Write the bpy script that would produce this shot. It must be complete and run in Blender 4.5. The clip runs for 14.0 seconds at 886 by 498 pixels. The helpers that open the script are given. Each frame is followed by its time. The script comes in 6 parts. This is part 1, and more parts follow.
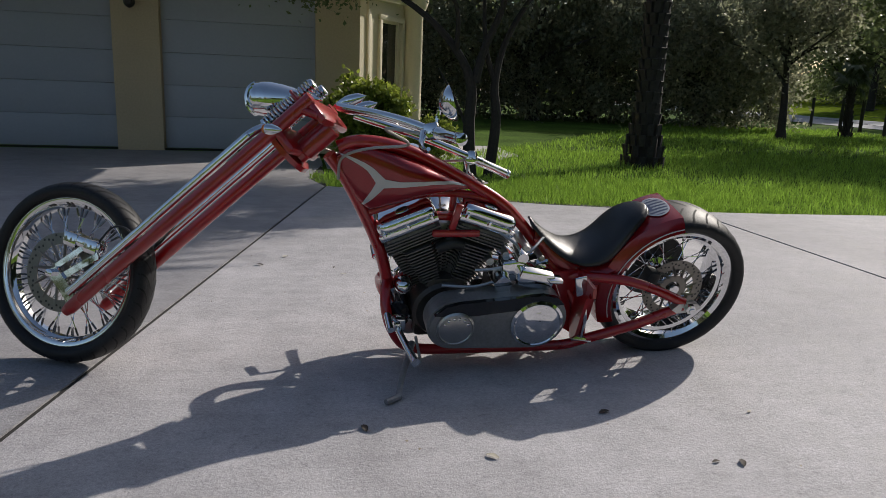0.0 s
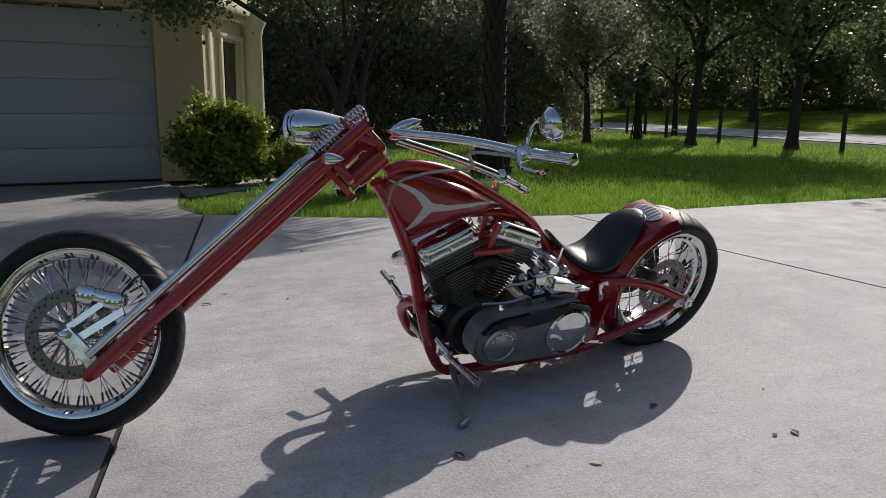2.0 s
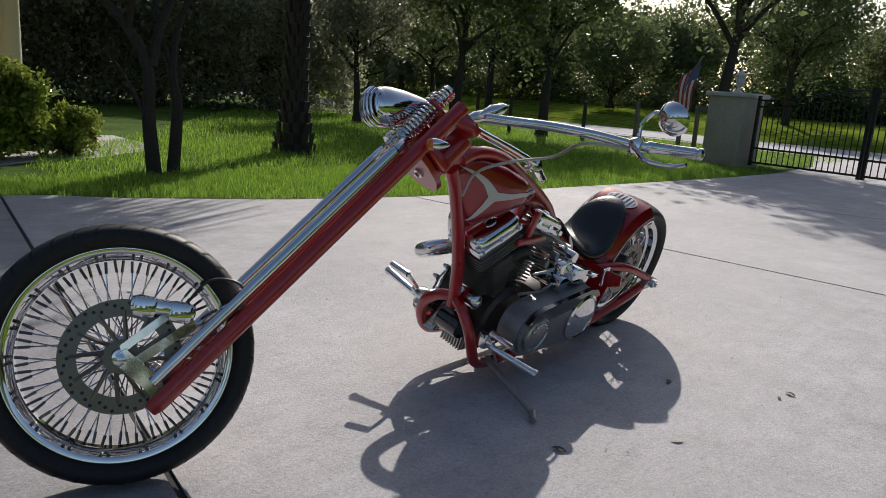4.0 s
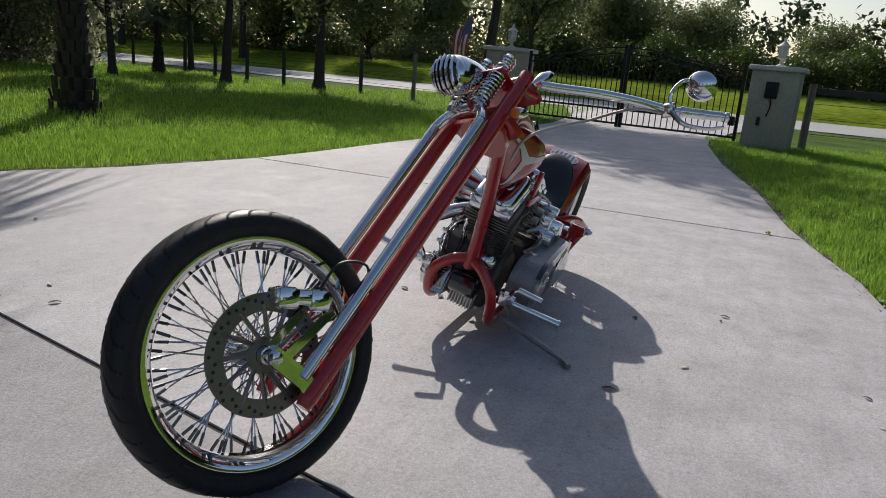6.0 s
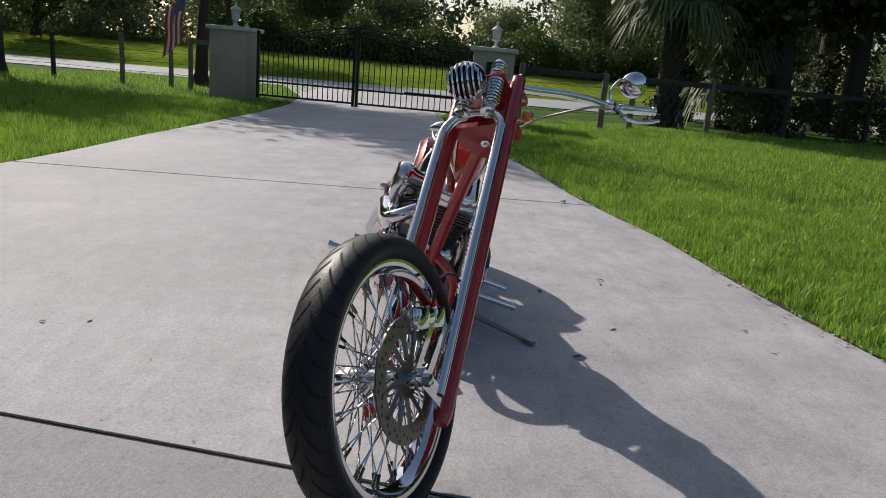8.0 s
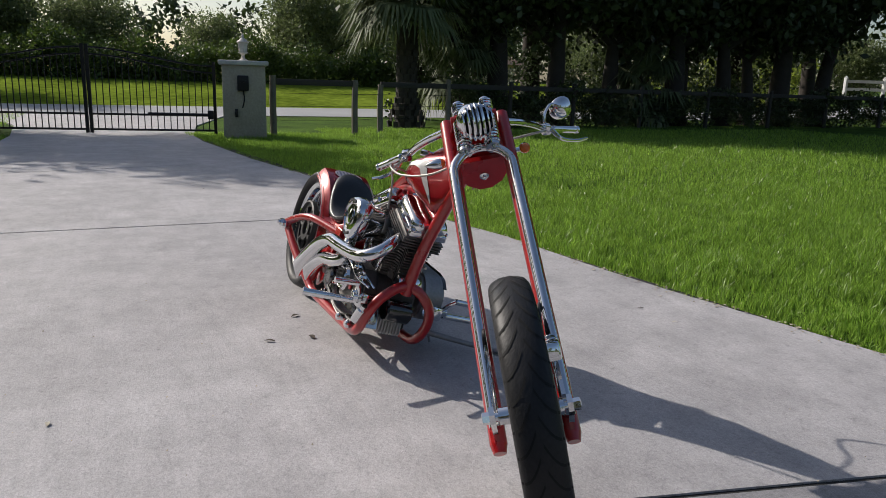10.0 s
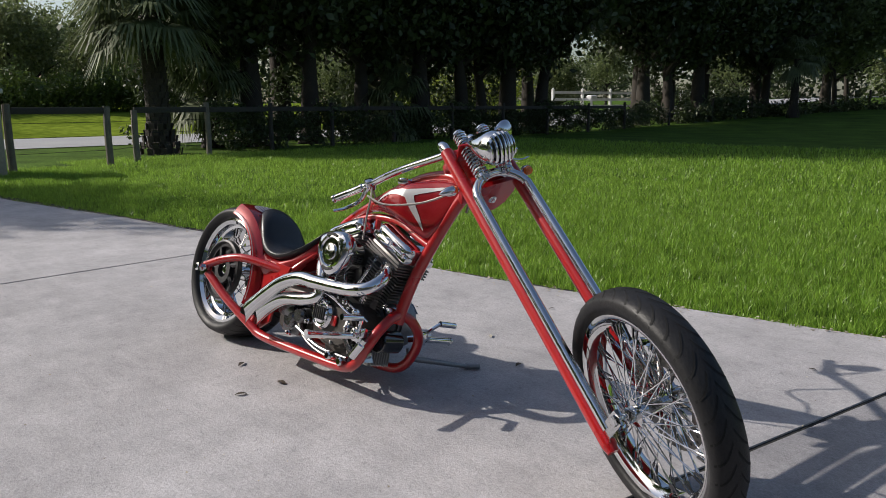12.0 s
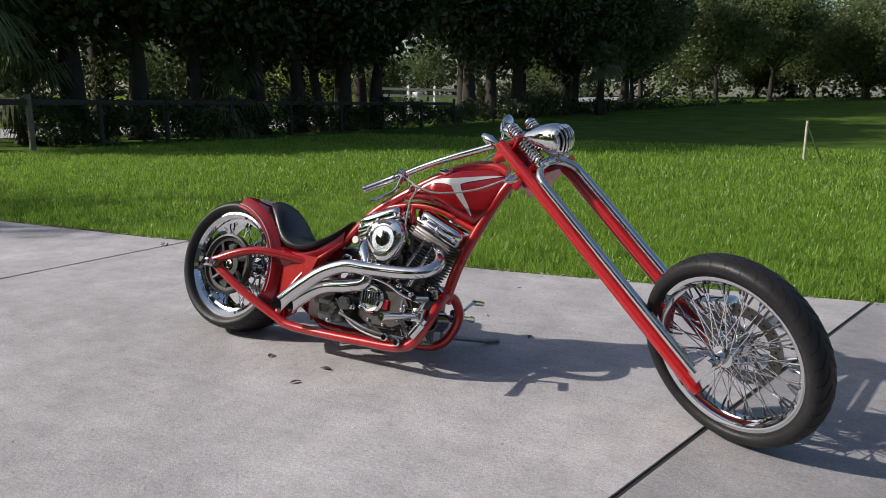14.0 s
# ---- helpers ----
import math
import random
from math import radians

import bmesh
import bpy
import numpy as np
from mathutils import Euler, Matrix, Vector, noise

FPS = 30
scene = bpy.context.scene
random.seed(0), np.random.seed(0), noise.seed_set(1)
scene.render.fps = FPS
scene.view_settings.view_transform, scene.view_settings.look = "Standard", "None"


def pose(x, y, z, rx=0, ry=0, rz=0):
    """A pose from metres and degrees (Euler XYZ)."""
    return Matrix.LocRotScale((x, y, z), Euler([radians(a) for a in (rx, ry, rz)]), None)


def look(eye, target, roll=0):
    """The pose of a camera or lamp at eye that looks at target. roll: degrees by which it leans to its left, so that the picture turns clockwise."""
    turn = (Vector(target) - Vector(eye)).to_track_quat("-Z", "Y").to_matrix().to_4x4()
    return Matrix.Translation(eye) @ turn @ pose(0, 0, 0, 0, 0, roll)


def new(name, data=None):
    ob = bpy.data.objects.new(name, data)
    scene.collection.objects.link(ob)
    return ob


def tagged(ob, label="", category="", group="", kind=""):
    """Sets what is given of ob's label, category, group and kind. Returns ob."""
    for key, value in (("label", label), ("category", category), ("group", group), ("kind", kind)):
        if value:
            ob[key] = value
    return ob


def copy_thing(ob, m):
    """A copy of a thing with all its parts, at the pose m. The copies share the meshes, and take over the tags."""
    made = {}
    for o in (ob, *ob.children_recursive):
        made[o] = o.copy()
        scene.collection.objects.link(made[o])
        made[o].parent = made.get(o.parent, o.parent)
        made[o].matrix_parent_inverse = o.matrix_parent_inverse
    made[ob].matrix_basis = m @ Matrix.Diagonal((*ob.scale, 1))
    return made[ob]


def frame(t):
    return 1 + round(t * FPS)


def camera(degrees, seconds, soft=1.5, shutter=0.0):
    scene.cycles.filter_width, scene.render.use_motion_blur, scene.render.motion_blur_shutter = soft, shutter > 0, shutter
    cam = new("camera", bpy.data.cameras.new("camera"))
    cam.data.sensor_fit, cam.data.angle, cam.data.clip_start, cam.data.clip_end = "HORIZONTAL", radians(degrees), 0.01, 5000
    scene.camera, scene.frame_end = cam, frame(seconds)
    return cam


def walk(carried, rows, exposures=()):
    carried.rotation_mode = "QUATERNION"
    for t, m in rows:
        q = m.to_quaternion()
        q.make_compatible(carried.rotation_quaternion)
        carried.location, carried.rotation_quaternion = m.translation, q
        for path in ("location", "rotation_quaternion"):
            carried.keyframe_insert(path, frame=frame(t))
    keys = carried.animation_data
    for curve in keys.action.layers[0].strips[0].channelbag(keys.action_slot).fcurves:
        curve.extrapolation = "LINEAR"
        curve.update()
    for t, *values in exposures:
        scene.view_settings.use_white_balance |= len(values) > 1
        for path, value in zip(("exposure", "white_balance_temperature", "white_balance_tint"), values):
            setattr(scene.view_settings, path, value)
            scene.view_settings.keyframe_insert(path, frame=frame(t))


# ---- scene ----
cam = camera(63, 14.0, soft=0.55)
PATH = [
    (0, (-1.715, -2.785, 1.125), (-1.303, -0.881, 0.672), 2.43),
    (0.5, (-1.878, -2.701, 1.145), (-1.353, -0.820, 0.716), 1.98),
    (1, (-2.139, -2.658, 1.135), (-1.474, -0.816, 0.725), 1.70),
    (1.5, (-2.374, -2.636, 1.145), (-1.576, -0.846, 0.745), 1.08),
    (2, (-2.546, -2.492, 1.126), (-1.632, -0.758, 0.727), 0.78),
    (2.2, (-2.618, -2.439, 1.098), (-1.635, -0.739, 0.719), 0.85),
    (4.3, (-3.457, -1.593, 1.098), (-1.932, -0.378, 0.652), 3.93),
    (4.5, (-3.511, -1.548, 1.094), (-1.957, -0.375, 0.638), 3.44),
    (5, (-3.753, -1.345, 1.094), (-2.056, -0.400, 0.616), 4.20),
    (5.5, (-3.847, -1.103, 1.063), (-2.080, -0.300, 0.580), 4.10),
    (6, (-3.919, -0.852, 1.073), (-2.106, -0.172, 0.572), 4.99),
    (6.5, (-4.033, -0.606, 1.062), (-2.170, -0.080, 0.557), 4.97),
    (7, (-4.118, -0.378, 1.078), (-2.208, -0.067, 0.573), 4.82),
    (7.5, (-4.113, -0.114, 1.076), (-2.179, -0.015, 0.579), 5.34),
    (8, (-4.129, 0.117, 1.080), (-2.194, 0.006, 0.588), 4.93),
    (8.2, (-4.168, 0.233, 1.093), (-2.237, 0.035, 0.613), 4.68),
    (10.3, (-3.898, 1.180, 1.147), (-2.166, 0.276, 0.718), 0.95),
    (10.5, (-3.837, 1.255, 1.132), (-2.133, 0.296, 0.714), 0.42),
    (11, (-3.693, 1.441, 1.143), (-2.078, 0.335, 0.731), 0.07),
    (11.5, (-3.533, 1.636, 1.145), (-2.030, 0.381, 0.737), 0.02),
    (12, (-3.460, 1.903, 1.177), (-2.085, 0.503, 0.790), -0.19),
    (12.5, (-3.301, 2.102, 1.162), (-2.013, 0.615, 0.804), -0.17),
    (13, (-3.168, 2.318, 1.180), (-1.959, 0.769, 0.808), 0.38),
    (13.5, (-3.066, 2.543, 1.193), (-1.963, 0.920, 0.808), 0.51),
    (14, (-2.859, 2.669, 1.172), (-1.879, 0.971, 0.775), 0.39),
]
walk(cam, [(t, look(eye, target, roll)) for t, eye, target, roll in PATH],
     exposures=[(0, -0.10), (2.2, -0.13), (5, -0.02), (8, -0.04), (11, 0.0), (14, 0.10)])

# ---- light ----
SUN_AZ, SUN_EL = 34.0, 33.0            # degrees: towards +x turned to +y, above the horizon
world = bpy.data.worlds.new("world")
scene.world = world
world.use_nodes = True
wn, wl = world.node_tree.nodes, world.node_tree.links
sky = wn.new("ShaderNodeTexSky")
sky.sky_type, sky.sun_disc = "NISHITA", False
sky.sun_elevation, sky.sun_rotation = radians(SUN_EL), radians(90 - SUN_AZ)
sky.dust_density, sky.air_density, sky.ozone_density = 2.0, 1.0, 1.0
wl.new(sky.outputs[0], wn["Background"].inputs[0])
wn["Background"].inputs[1].default_value = 0.11
sun_data = bpy.data.lights.new("sun", "SUN")
sun_data.energy, sun_data.angle, sun_data.color = 4.2, radians(0.55), (1.0, 0.93, 0.855)
sun = new("sun", sun_data)
to_sun = Vector((math.cos(radians(SUN_AZ)) * math.cos(radians(SUN_EL)), math.sin(radians(SUN_AZ)) * math.cos(radians(SUN_EL)), math.sin(radians(SUN_EL))))
sun.matrix_world = look(to_sun * 60, (0, 0, 0))

# ---- materials ----
def material(name, base, rough=0.6, metal=0.0, var=0.15, scale=8.0, fine=60.0, bump=0.0, bscale=80.0, coat=0.0, rand=0.0, island=0.0, tint=None, rvar=0.08, translucent=0.0, spec=0.5):
    """A principled surface with colour varying at two scales, fine relief and uneven gloss."""
    m = bpy.data.materials.new(name)
    m.use_nodes = True
    n, l = m.node_tree.nodes, m.node_tree.links
    p = n["Principled BSDF"]
    p.inputs["Metallic"].default_value, p.inputs["Roughness"].default_value = metal, rough
    p.inputs["Coat Weight"].default_value, p.inputs["Coat Roughness"].default_value = coat, 0.04
    p.inputs["Specular IOR Level"].default_value = spec
    co = n.new("ShaderNodeTexCoord")
    a, b = n.new("ShaderNodeTexNoise"), n.new("ShaderNodeTexNoise")
    a.inputs["Scale"].default_value, b.inputs["Scale"].default_value = scale, fine
    a.inputs["Detail"].default_value = b.inputs["Detail"].default_value = 4
    for t in (a, b):
        l.new(co.outputs["Object"], t.inputs["Vector"])
    mix = n.new("ShaderNodeMath")
    mix.operation = "ADD"
    l.new(a.outputs["Fac"], mix.inputs[0])
    l.new(b.outputs["Fac"], mix.inputs[1])
    last = mix.outputs[0]
    for on, amount, kind in ((rand, rand, "obj"), (island, island, "isl")):
        if on:
            src = n.new("ShaderNodeObjectInfo") if kind == "obj" else n.new("ShaderNodeNewGeometry")
            mul = n.new("ShaderNodeMath")
            mul.operation = "MULTIPLY_ADD"
            mul.inputs[1].default_value = amount * 2
            l.new(src.outputs["Random" if kind == "obj" else "Random Per Island"], mul.inputs[0])
            l.new(last, mul.inputs[2])
            last = mul.outputs[0]
    ramp = n.new("ShaderNodeMapRange")
    ramp.inputs[1].default_value, ramp.inputs[2].default_value = 0.6, 1.4 + 2 * (rand + island)
    ramp.inputs[3].default_value, ramp.inputs[4].default_value = 0.0, 1.0
    l.new(last, ramp.inputs[0])
    col = n.new("ShaderNodeMix")
    col.data_type = "RGBA"
    other = tint or base
    col.inputs[6].default_value = (*[c * (1 - var) for c in base], 1)
    col.inputs[7].default_value = (*[min(1, c * (1 + var)) for c in other], 1)
    l.new(ramp.outputs[0], col.inputs[0])
    l.new(col.outputs[2], p.inputs["Base Color"])
    if rvar:
        rr = n.new("ShaderNodeMapRange")
        rr.inputs[1].default_value, rr.inputs[2].default_value = 0.3, 0.7
        rr.inputs[3].default_value, rr.inputs[4].default_value = max(0.01, rough - rvar), min(1, rough + rvar)
        l.new(a.outputs["Fac"], rr.inputs[0])
        l.new(rr.outputs[0], p.inputs["Roughness"])
    if bump:
        t = n.new("ShaderNodeTexNoise")
        t.inputs["Scale"].default_value, t.inputs["Detail"].default_value = bscale, 5
        l.new(co.outputs["Object"], t.inputs["Vector"])
        bn = n.new("ShaderNodeBump")
        bn.inputs["Strength"].default_value, bn.inputs["Distance"].default_value = min(1.0, bump), 0.004
        l.new(t.outputs["Fac"], bn.inputs["Height"])
        l.new(bn.outputs[0], p.inputs["Normal"])
    if translucent:
        tr = n.new("ShaderNodeBsdfTranslucent")
        l.new(col.outputs[2], tr.inputs[0])
        ms = n.new("ShaderNodeMixShader")
        ms.inputs[0].default_value = translucent
        l.new(p.outputs[0], ms.inputs[1])
        l.new(tr.outputs[0], ms.inputs[2])
        l.new(ms.outputs[0], n["Material Output"].inputs[0])
    return m


def concrete(name, tone):
    """Brushed driveway concrete: blotches, water stains, streaks of the broom, grit and pores."""
    m = bpy.data.materials.new(name)
    m.use_nodes = True
    n, l = m.node_tree.nodes, m.node_tree.links
    p = n["Principled BSDF"]
    co = n.new("ShaderNodeTexCoord")

    def tex(scale, detail, stretch=None, rough=0.6):
        t = n.new("ShaderNodeTexNoise")
        t.inputs["Scale"].default_value, t.inputs["Detail"].default_value, t.inputs["Roughness"].default_value = scale, detail, rough
        if stretch:
            mp = n.new("ShaderNodeMapping")
            mp.inputs["Scale"].default_value = stretch
            mp.inputs["Rotation"].default_value = (0, 0, 0.25)
            l.new(co.outputs["Object"], mp.inputs["Vector"])
            l.new(mp.outputs[0], t.inputs["Vector"])
        else:
            l.new(co.outputs["Object"], t.inputs["Vector"])
        return t.outputs["Fac"]

    def ramp(src, lo, hi, a, b):
        r = n.new("ShaderNodeMapRange")
        r.inputs[1].default_value, r.inputs[2].default_value, r.inputs[3].default_value, r.inputs[4].default_value = lo, hi, a, b
        l.new(src, r.inputs[0])
        return r.outputs[0]

    def times(a, b):
        q = n.new("ShaderNodeMath")
        q.operation = "MULTIPLY"
        l.new(a, q.inputs[0])
        l.new(b, q.inputs[1])
        return q.outputs[0]

    big, mid, streak, grit, fine = tex(0.55, 5), tex(3.2, 6, None, 0.7), tex(5.0, 5, (0.35, 3.0, 1)), tex(70, 3, None, 0.8), tex(190, 2, None, 0.9)
    v = times(ramp(big, 0.3, 0.7, 0.84, 1.12), ramp(mid, 0.3, 0.72, 0.77, 1.17))
    v = times(v, ramp(streak, 0.3, 0.7, 0.95, 1.05))
    v = times(v, ramp(tex(24, 5, None, 0.7), 0.56, 0.72, 1.0, 0.74))
    v = times(v, ramp(tex(11, 6, None, 0.75), 0.28, 0.50, 0.84, 1.0))
    v = times(v, ramp(grit, 0.30, 0.70, 0.80, 1.18))
    v = times(v, ramp(fine, 0.30, 0.70, 0.80, 1.18))
    col = n.new("ShaderNodeMix")
    col.data_type = "RGBA"
    col.inputs[6].default_value = (0.0, 0.0, 0.0, 1)
    col.inputs[7].default_value = (*tone, 1)
    l.new(v, col.inputs[0])
    col.clamp_factor = False
    l.new(col.outputs[2], p.inputs["Base Color"])
    p.inputs["Roughness"].default_value = 0.78
    l.new(ramp(mid, 0.3, 0.7, 0.68, 0.88), p.inputs["Roughness"])
    b1, b2 = n.new("ShaderNodeBump"), n.new("ShaderNodeBump")
    b1.inputs["Strength"].default_value, b1.inputs["Distance"].default_value = 0.55, 0.006
    b2.inputs["Strength"].default_value, b2.inputs["Distance"].default_value = 0.15, 0.006
    l.new(grit, b1.inputs["Height"])
    l.new(streak, b2.inputs["Height"])
    l.new(b1.outputs[0], b2.inputs["Normal"])
    l.new(b2.outputs[0], p.inputs["Normal"])
    return m


M_RED = material("red_paint", (0.37, 0.005, 0.007), 0.30, 0.0, 0.10, 3, 30, coat=0.8, rvar=0.05)
M_CANDY = material("candy_red_paint", (0.27, 0.005, 0.010), 0.24, 0.25, 0.15, 5, 200, coat=0.7, rvar=0.03)
M_SILVER = material("silver_paint", (0.50, 0.50, 0.50), 0.35, 0.3, 0.06, 10, 200, coat=0.6)
M_CHROME = material("chrome", (0.72, 0.73, 0.745), 0.035, 1.0, 0.05, 6, 40, rvar=0.022)
M_POLISHED = material("polished_aluminium", (0.46, 0.46, 0.455), 0.24, 1.0, 0.08, 10, 60, rvar=0.08)
M_STEEL = material("brushed_steel", (0.48, 0.48, 0.47), 0.34, 1.0, 0.12, 12, 120, bump=0.15, bscale=200)
M_GREY = material("grey_cast_metal", (0.27, 0.27, 0.275), 0.45, 0.6, 0.2, 14, 90, bump=0.25, bscale=120)
M_BLACK = material("black_wrinkle_metal", (0.030, 0.030, 0.032), 0.5, 0.3, 0.3, 20, 140, bump=0.2, bscale=200)
M_GLOSSBLACK = material("gloss_black_paint", (0.012, 0.012, 0.013), 0.12, 0.0, 0.2, 8, 60, coat=0.8, rvar=0.03)
M_FIN = material("black_finned_metal", (0.135, 0.128, 0.122), 0.40, 0.45, 0.3, 20, 100)
M_NIPPLE = material("dark_nickel", (0.16, 0.16, 0.165), 0.25, 0.9, 0.1, 10, 60)
M_RUBBER = material("tyre_rubber", (0.017, 0.017, 0.018), 0.5, 0.0, 0.35, 10, 90, bump=0.2, bscale=160, spec=0.3)
M_GROOVE = material("groove_rubber", (0.003, 0.003, 0.003), 0.8, 0.0, 0.2)
M_LEATHER = material("black_leather", (0.018, 0.018, 0.020), 0.36, 0.0, 0.2, 12, 120, bump=0.25, bscale=260)
M_CASE = material("dark_brown_cast_metal", (0.060, 0.054, 0.050), 0.42, 0.5, 0.3, 14, 90, bump=0.25, bscale=120)
M_DISC = material("drilled_disc_steel", (0.20, 0.19, 0.172), 0.36, 1.0, 0.12, 20, 120)
M_AMBER = material("amber_lens", (0.70, 0.16, 0.02), 0.2, 0.0, 0.1, coat=0.5)
M_BADGE = material("badge_blue_grey", (0.16, 0.17, 0.26), 0.35, 0.0, 0.1)
M_BADGE_LINE = material("badge_pale", (0.50, 0.49, 0.52), 0.4, 0.0, 0.1)
M_CABLE = material("braided_cable", (0.38, 0.36, 0.33), 0.4, 0.6, 0.2, 60, 300)
M_MIRROR = material("mirror_glass", (0.9, 0.9, 0.9), 0.02, 1.0, 0.01, rvar=0.0)
M_CONCRETE = concrete("concrete", (0.446, 0.430, 0.436))
M_CONCRETE_OLD = concrete("older_grey_concrete", (0.320, 0.310, 0.318))
M_JOINT = material("joint_dirt", (0.026, 0.024, 0.022), 0.95, 0.0, 0.3, 8, 60, bump=0.5, bscale=60)
M_FARLAWN = material("far_lawn", (0.095, 0.150, 0.016), 1.0, 0.0, 0.45, 0.25, 2.5, bump=1.0, bscale=6, tint=(0.17, 0.225, 0.030), spec=0.0)
M_SOIL = material("lawn_soil", (0.036, 0.066, 0.012), 1.0, 0.0, 0.5, 0.8, 22.0, bump=1.0, bscale=30, tint=(0.070, 0.125, 0.020), spec=0.05)
M_GRASS = material("grass_blades", (0.098, 0.205, 0.022), 0.36, 0.0, 0.45, 2.2, 13.0, island=0.55, tint=(0.29, 0.45, 0.066), translucent=0.55)
M_ASPHALT = material("asphalt_road", (0.33, 0.335, 0.345), 0.85, 0.0, 0.15, 0.4, 30, bump=0.3, bscale=60)
M_STUCCO = material("cream_stucco", (0.58, 0.46, 0.29), 0.9, 0.0, 0.12, 1.2, 40, bump=0.5, bscale=90)
M_TRIM = material("pale_stucco_trim", (0.74, 0.67, 0.50), 0.85, 0.0, 0.08, 2, 40, bump=0.3, bscale=90)
# White door's colour lowered to grey, carrying the shade of the garage front
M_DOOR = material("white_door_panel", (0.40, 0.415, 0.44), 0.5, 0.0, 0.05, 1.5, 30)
M_IRON = material("black_iron", (0.012, 0.012, 0.013), 0.5, 0.4, 0.3, 20, 120)
M_GLASS = material("dark_window_glass", (0.02, 0.022, 0.024), 0.05, 0.0, 0.1, rvar=0.0, coat=0.5)
M_ROOF = material("brown_roof", (0.20, 0.13, 0.09), 0.85, 0.0, 0.25, 3, 30, bump=0.4, bscale=30)
M_PILLAR = material("weathered_stucco", (0.37, 0.33, 0.26), 0.9, 0.0, 0.22, 1.6, 30, bump=0.5, bscale=80)
M_CAP = material("pale_cap_stone", (0.50, 0.49, 0.46), 0.85, 0.0, 0.15, 3, 40, bump=0.3)
M_WOODPOST = material("grey_weathered_wood", (0.17, 0.15, 0.12), 0.9, 0.0, 0.35, 6, 60, bump=0.5, bscale=40)
M_DARKPOST = material("dark_wood_post", (0.045, 0.040, 0.034), 0.9, 0.0, 0.35, 6, 60, bump=0.5, bscale=40)
M_WHITE = material("white_painted_wood", (0.72, 0.72, 0.70), 0.6, 0.0, 0.08, 5, 40)
M_BARK = material("dark_bark", (0.040, 0.033, 0.027), 0.95, 0.0, 0.4, 5, 30, bump=0.9, bscale=22)
M_BARKPALM = material("palm_bark", (0.045, 0.038, 0.032), 0.95, 0.0, 0.4, 4, 26, bump=0.9, bscale=18)
M_LEAF = material("oak_leaves", (0.075, 0.105, 0.045), 0.42, 0.0, 0.4, 0.5, 4, island=0.35, tint=(0.18, 0.22, 0.085), translucent=0.52)
# Leaf colour brightened to hold the sunlight on bushes and far hedge
M_LEAFLIT = material("light_green_leaves", (0.08, 0.13, 0.024), 0.34, 0.0, 0.35, 0.7, 5, island=0.40, tint=(0.32, 0.38, 0.06), translucent=0.45)
# Leaf tone darkened to stand for shade under the row and thickets
M_LEAFSHADE = material("dark_woods_leaves", (0.026, 0.040, 0.016), 0.5, 0.0, 0.45, 0.4, 4, island=0.35, tint=(0.060, 0.085, 0.028), translucent=0.22)
# Grey-green woods tone raised in brightness to carry the pale haze over it
M_LEAFWOOD = material("grey_green_woods_leaves", (0.14, 0.15, 0.105), 0.4, 0.0, 0.45, 0.4, 4, island=0.35, tint=(0.32, 0.33, 0.21), translucent=0.65)
M_FROND = material("palm_frond", (0.050, 0.075, 0.030), 0.6, 0.0, 0.3, 0.8, 5, island=0.3, tint=(0.15, 0.18, 0.085), translucent=0.25)
M_HEDGE = material("hedge_leaves", (0.045, 0.085, 0.016), 0.5, 0.0, 0.35, 0.5, 4, island=0.3, tint=(0.105, 0.155, 0.028), translucent=0.3)
M_DEADLEAF = material("dead_leaf", (0.06, 0.045, 0.032), 0.8, 0.0, 0.3)
M_CRUMB = material("leaf_crumbs", (0.10, 0.075, 0.05), 0.9, 0.0, 0.5, 3, 20, island=0.5, tint=(0.42, 0.37, 0.28))
M_PALELEAF = material("pale_dry_leaf", (0.50, 0.46, 0.36), 0.8, 0.0, 0.2)
M_FLAGRED = material("flag_red", (0.40, 0.05, 0.05), 0.8, 0.0, 0.1)
M_FLAGWHITE = material("flag_white", (0.66, 0.64, 0.60), 0.8, 0.0, 0.1)
M_FLAGBLUE = material("flag_blue", (0.10, 0.11, 0.20), 0.8, 0.0, 0.1)
M_LAMPGLASS = material("lantern_glass", (0.55, 0.54, 0.50), 0.25, 0.0, 0.1)
M_LAMPBODY = material("lantern_pale_metal", (0.55, 0.51, 0.47), 0.6, 0.0, 0.2)
M_COPPER = material("dark_bronze", (0.05, 0.042, 0.036), 0.55, 0.5, 0.2)


# ---- mesh builders ----
def part(name, bm, mat, parent=None, label="", sharp=38, mats=()):
    me = bpy.data.meshes.new(name)
    if isinstance(bm, tuple):
        me.from_pydata(bm[0], [], bm[1])
    else:
        bm.to_mesh(me)
        bm.free()
    for m in (mat, *mats):
        me.materials.append(m)
    me.shade_smooth()
    if sharp:
        me.set_sharp_from_angle(angle=radians(sharp))
    ob = new(name, me)
    if parent:
        ob.parent = parent
    return tagged(ob, label) if label else ob


def again(ob, m, parent=None):
    """One more piece on the same mesh."""
    o = new(ob.name.split(".")[0], ob.data)
    o.parent = parent or ob.parent
    o.matrix_basis = m
    return o


def root(name, m, label, category, group="", kind=""):
    e = new(name)
    e.matrix_basis = m
    e.empty_display_size = 0.1
    return tagged(e, label, category, group, kind)


def smooth_path(pts, k=6):
    """Points of a smooth curve through pts."""
    p = [Vector(q) for q in pts]
    if len(p) < 3:
        return p
    out = []
    ext = [p[0] * 2 - p[1], *p, p[-1] * 2 - p[-2]]
    for i in range(1, len(ext) - 2):
        a, b, c, d = ext[i - 1:i + 3]
        for j in range(k):
            t = j / k
            out.append(0.5 * ((2 * b) + (c - a) * t + (2 * a - 5 * b + 4 * c - d) * t * t + (3 * b - a - 3 * c + d) * t ** 3))
    return [*out, p[-1]]


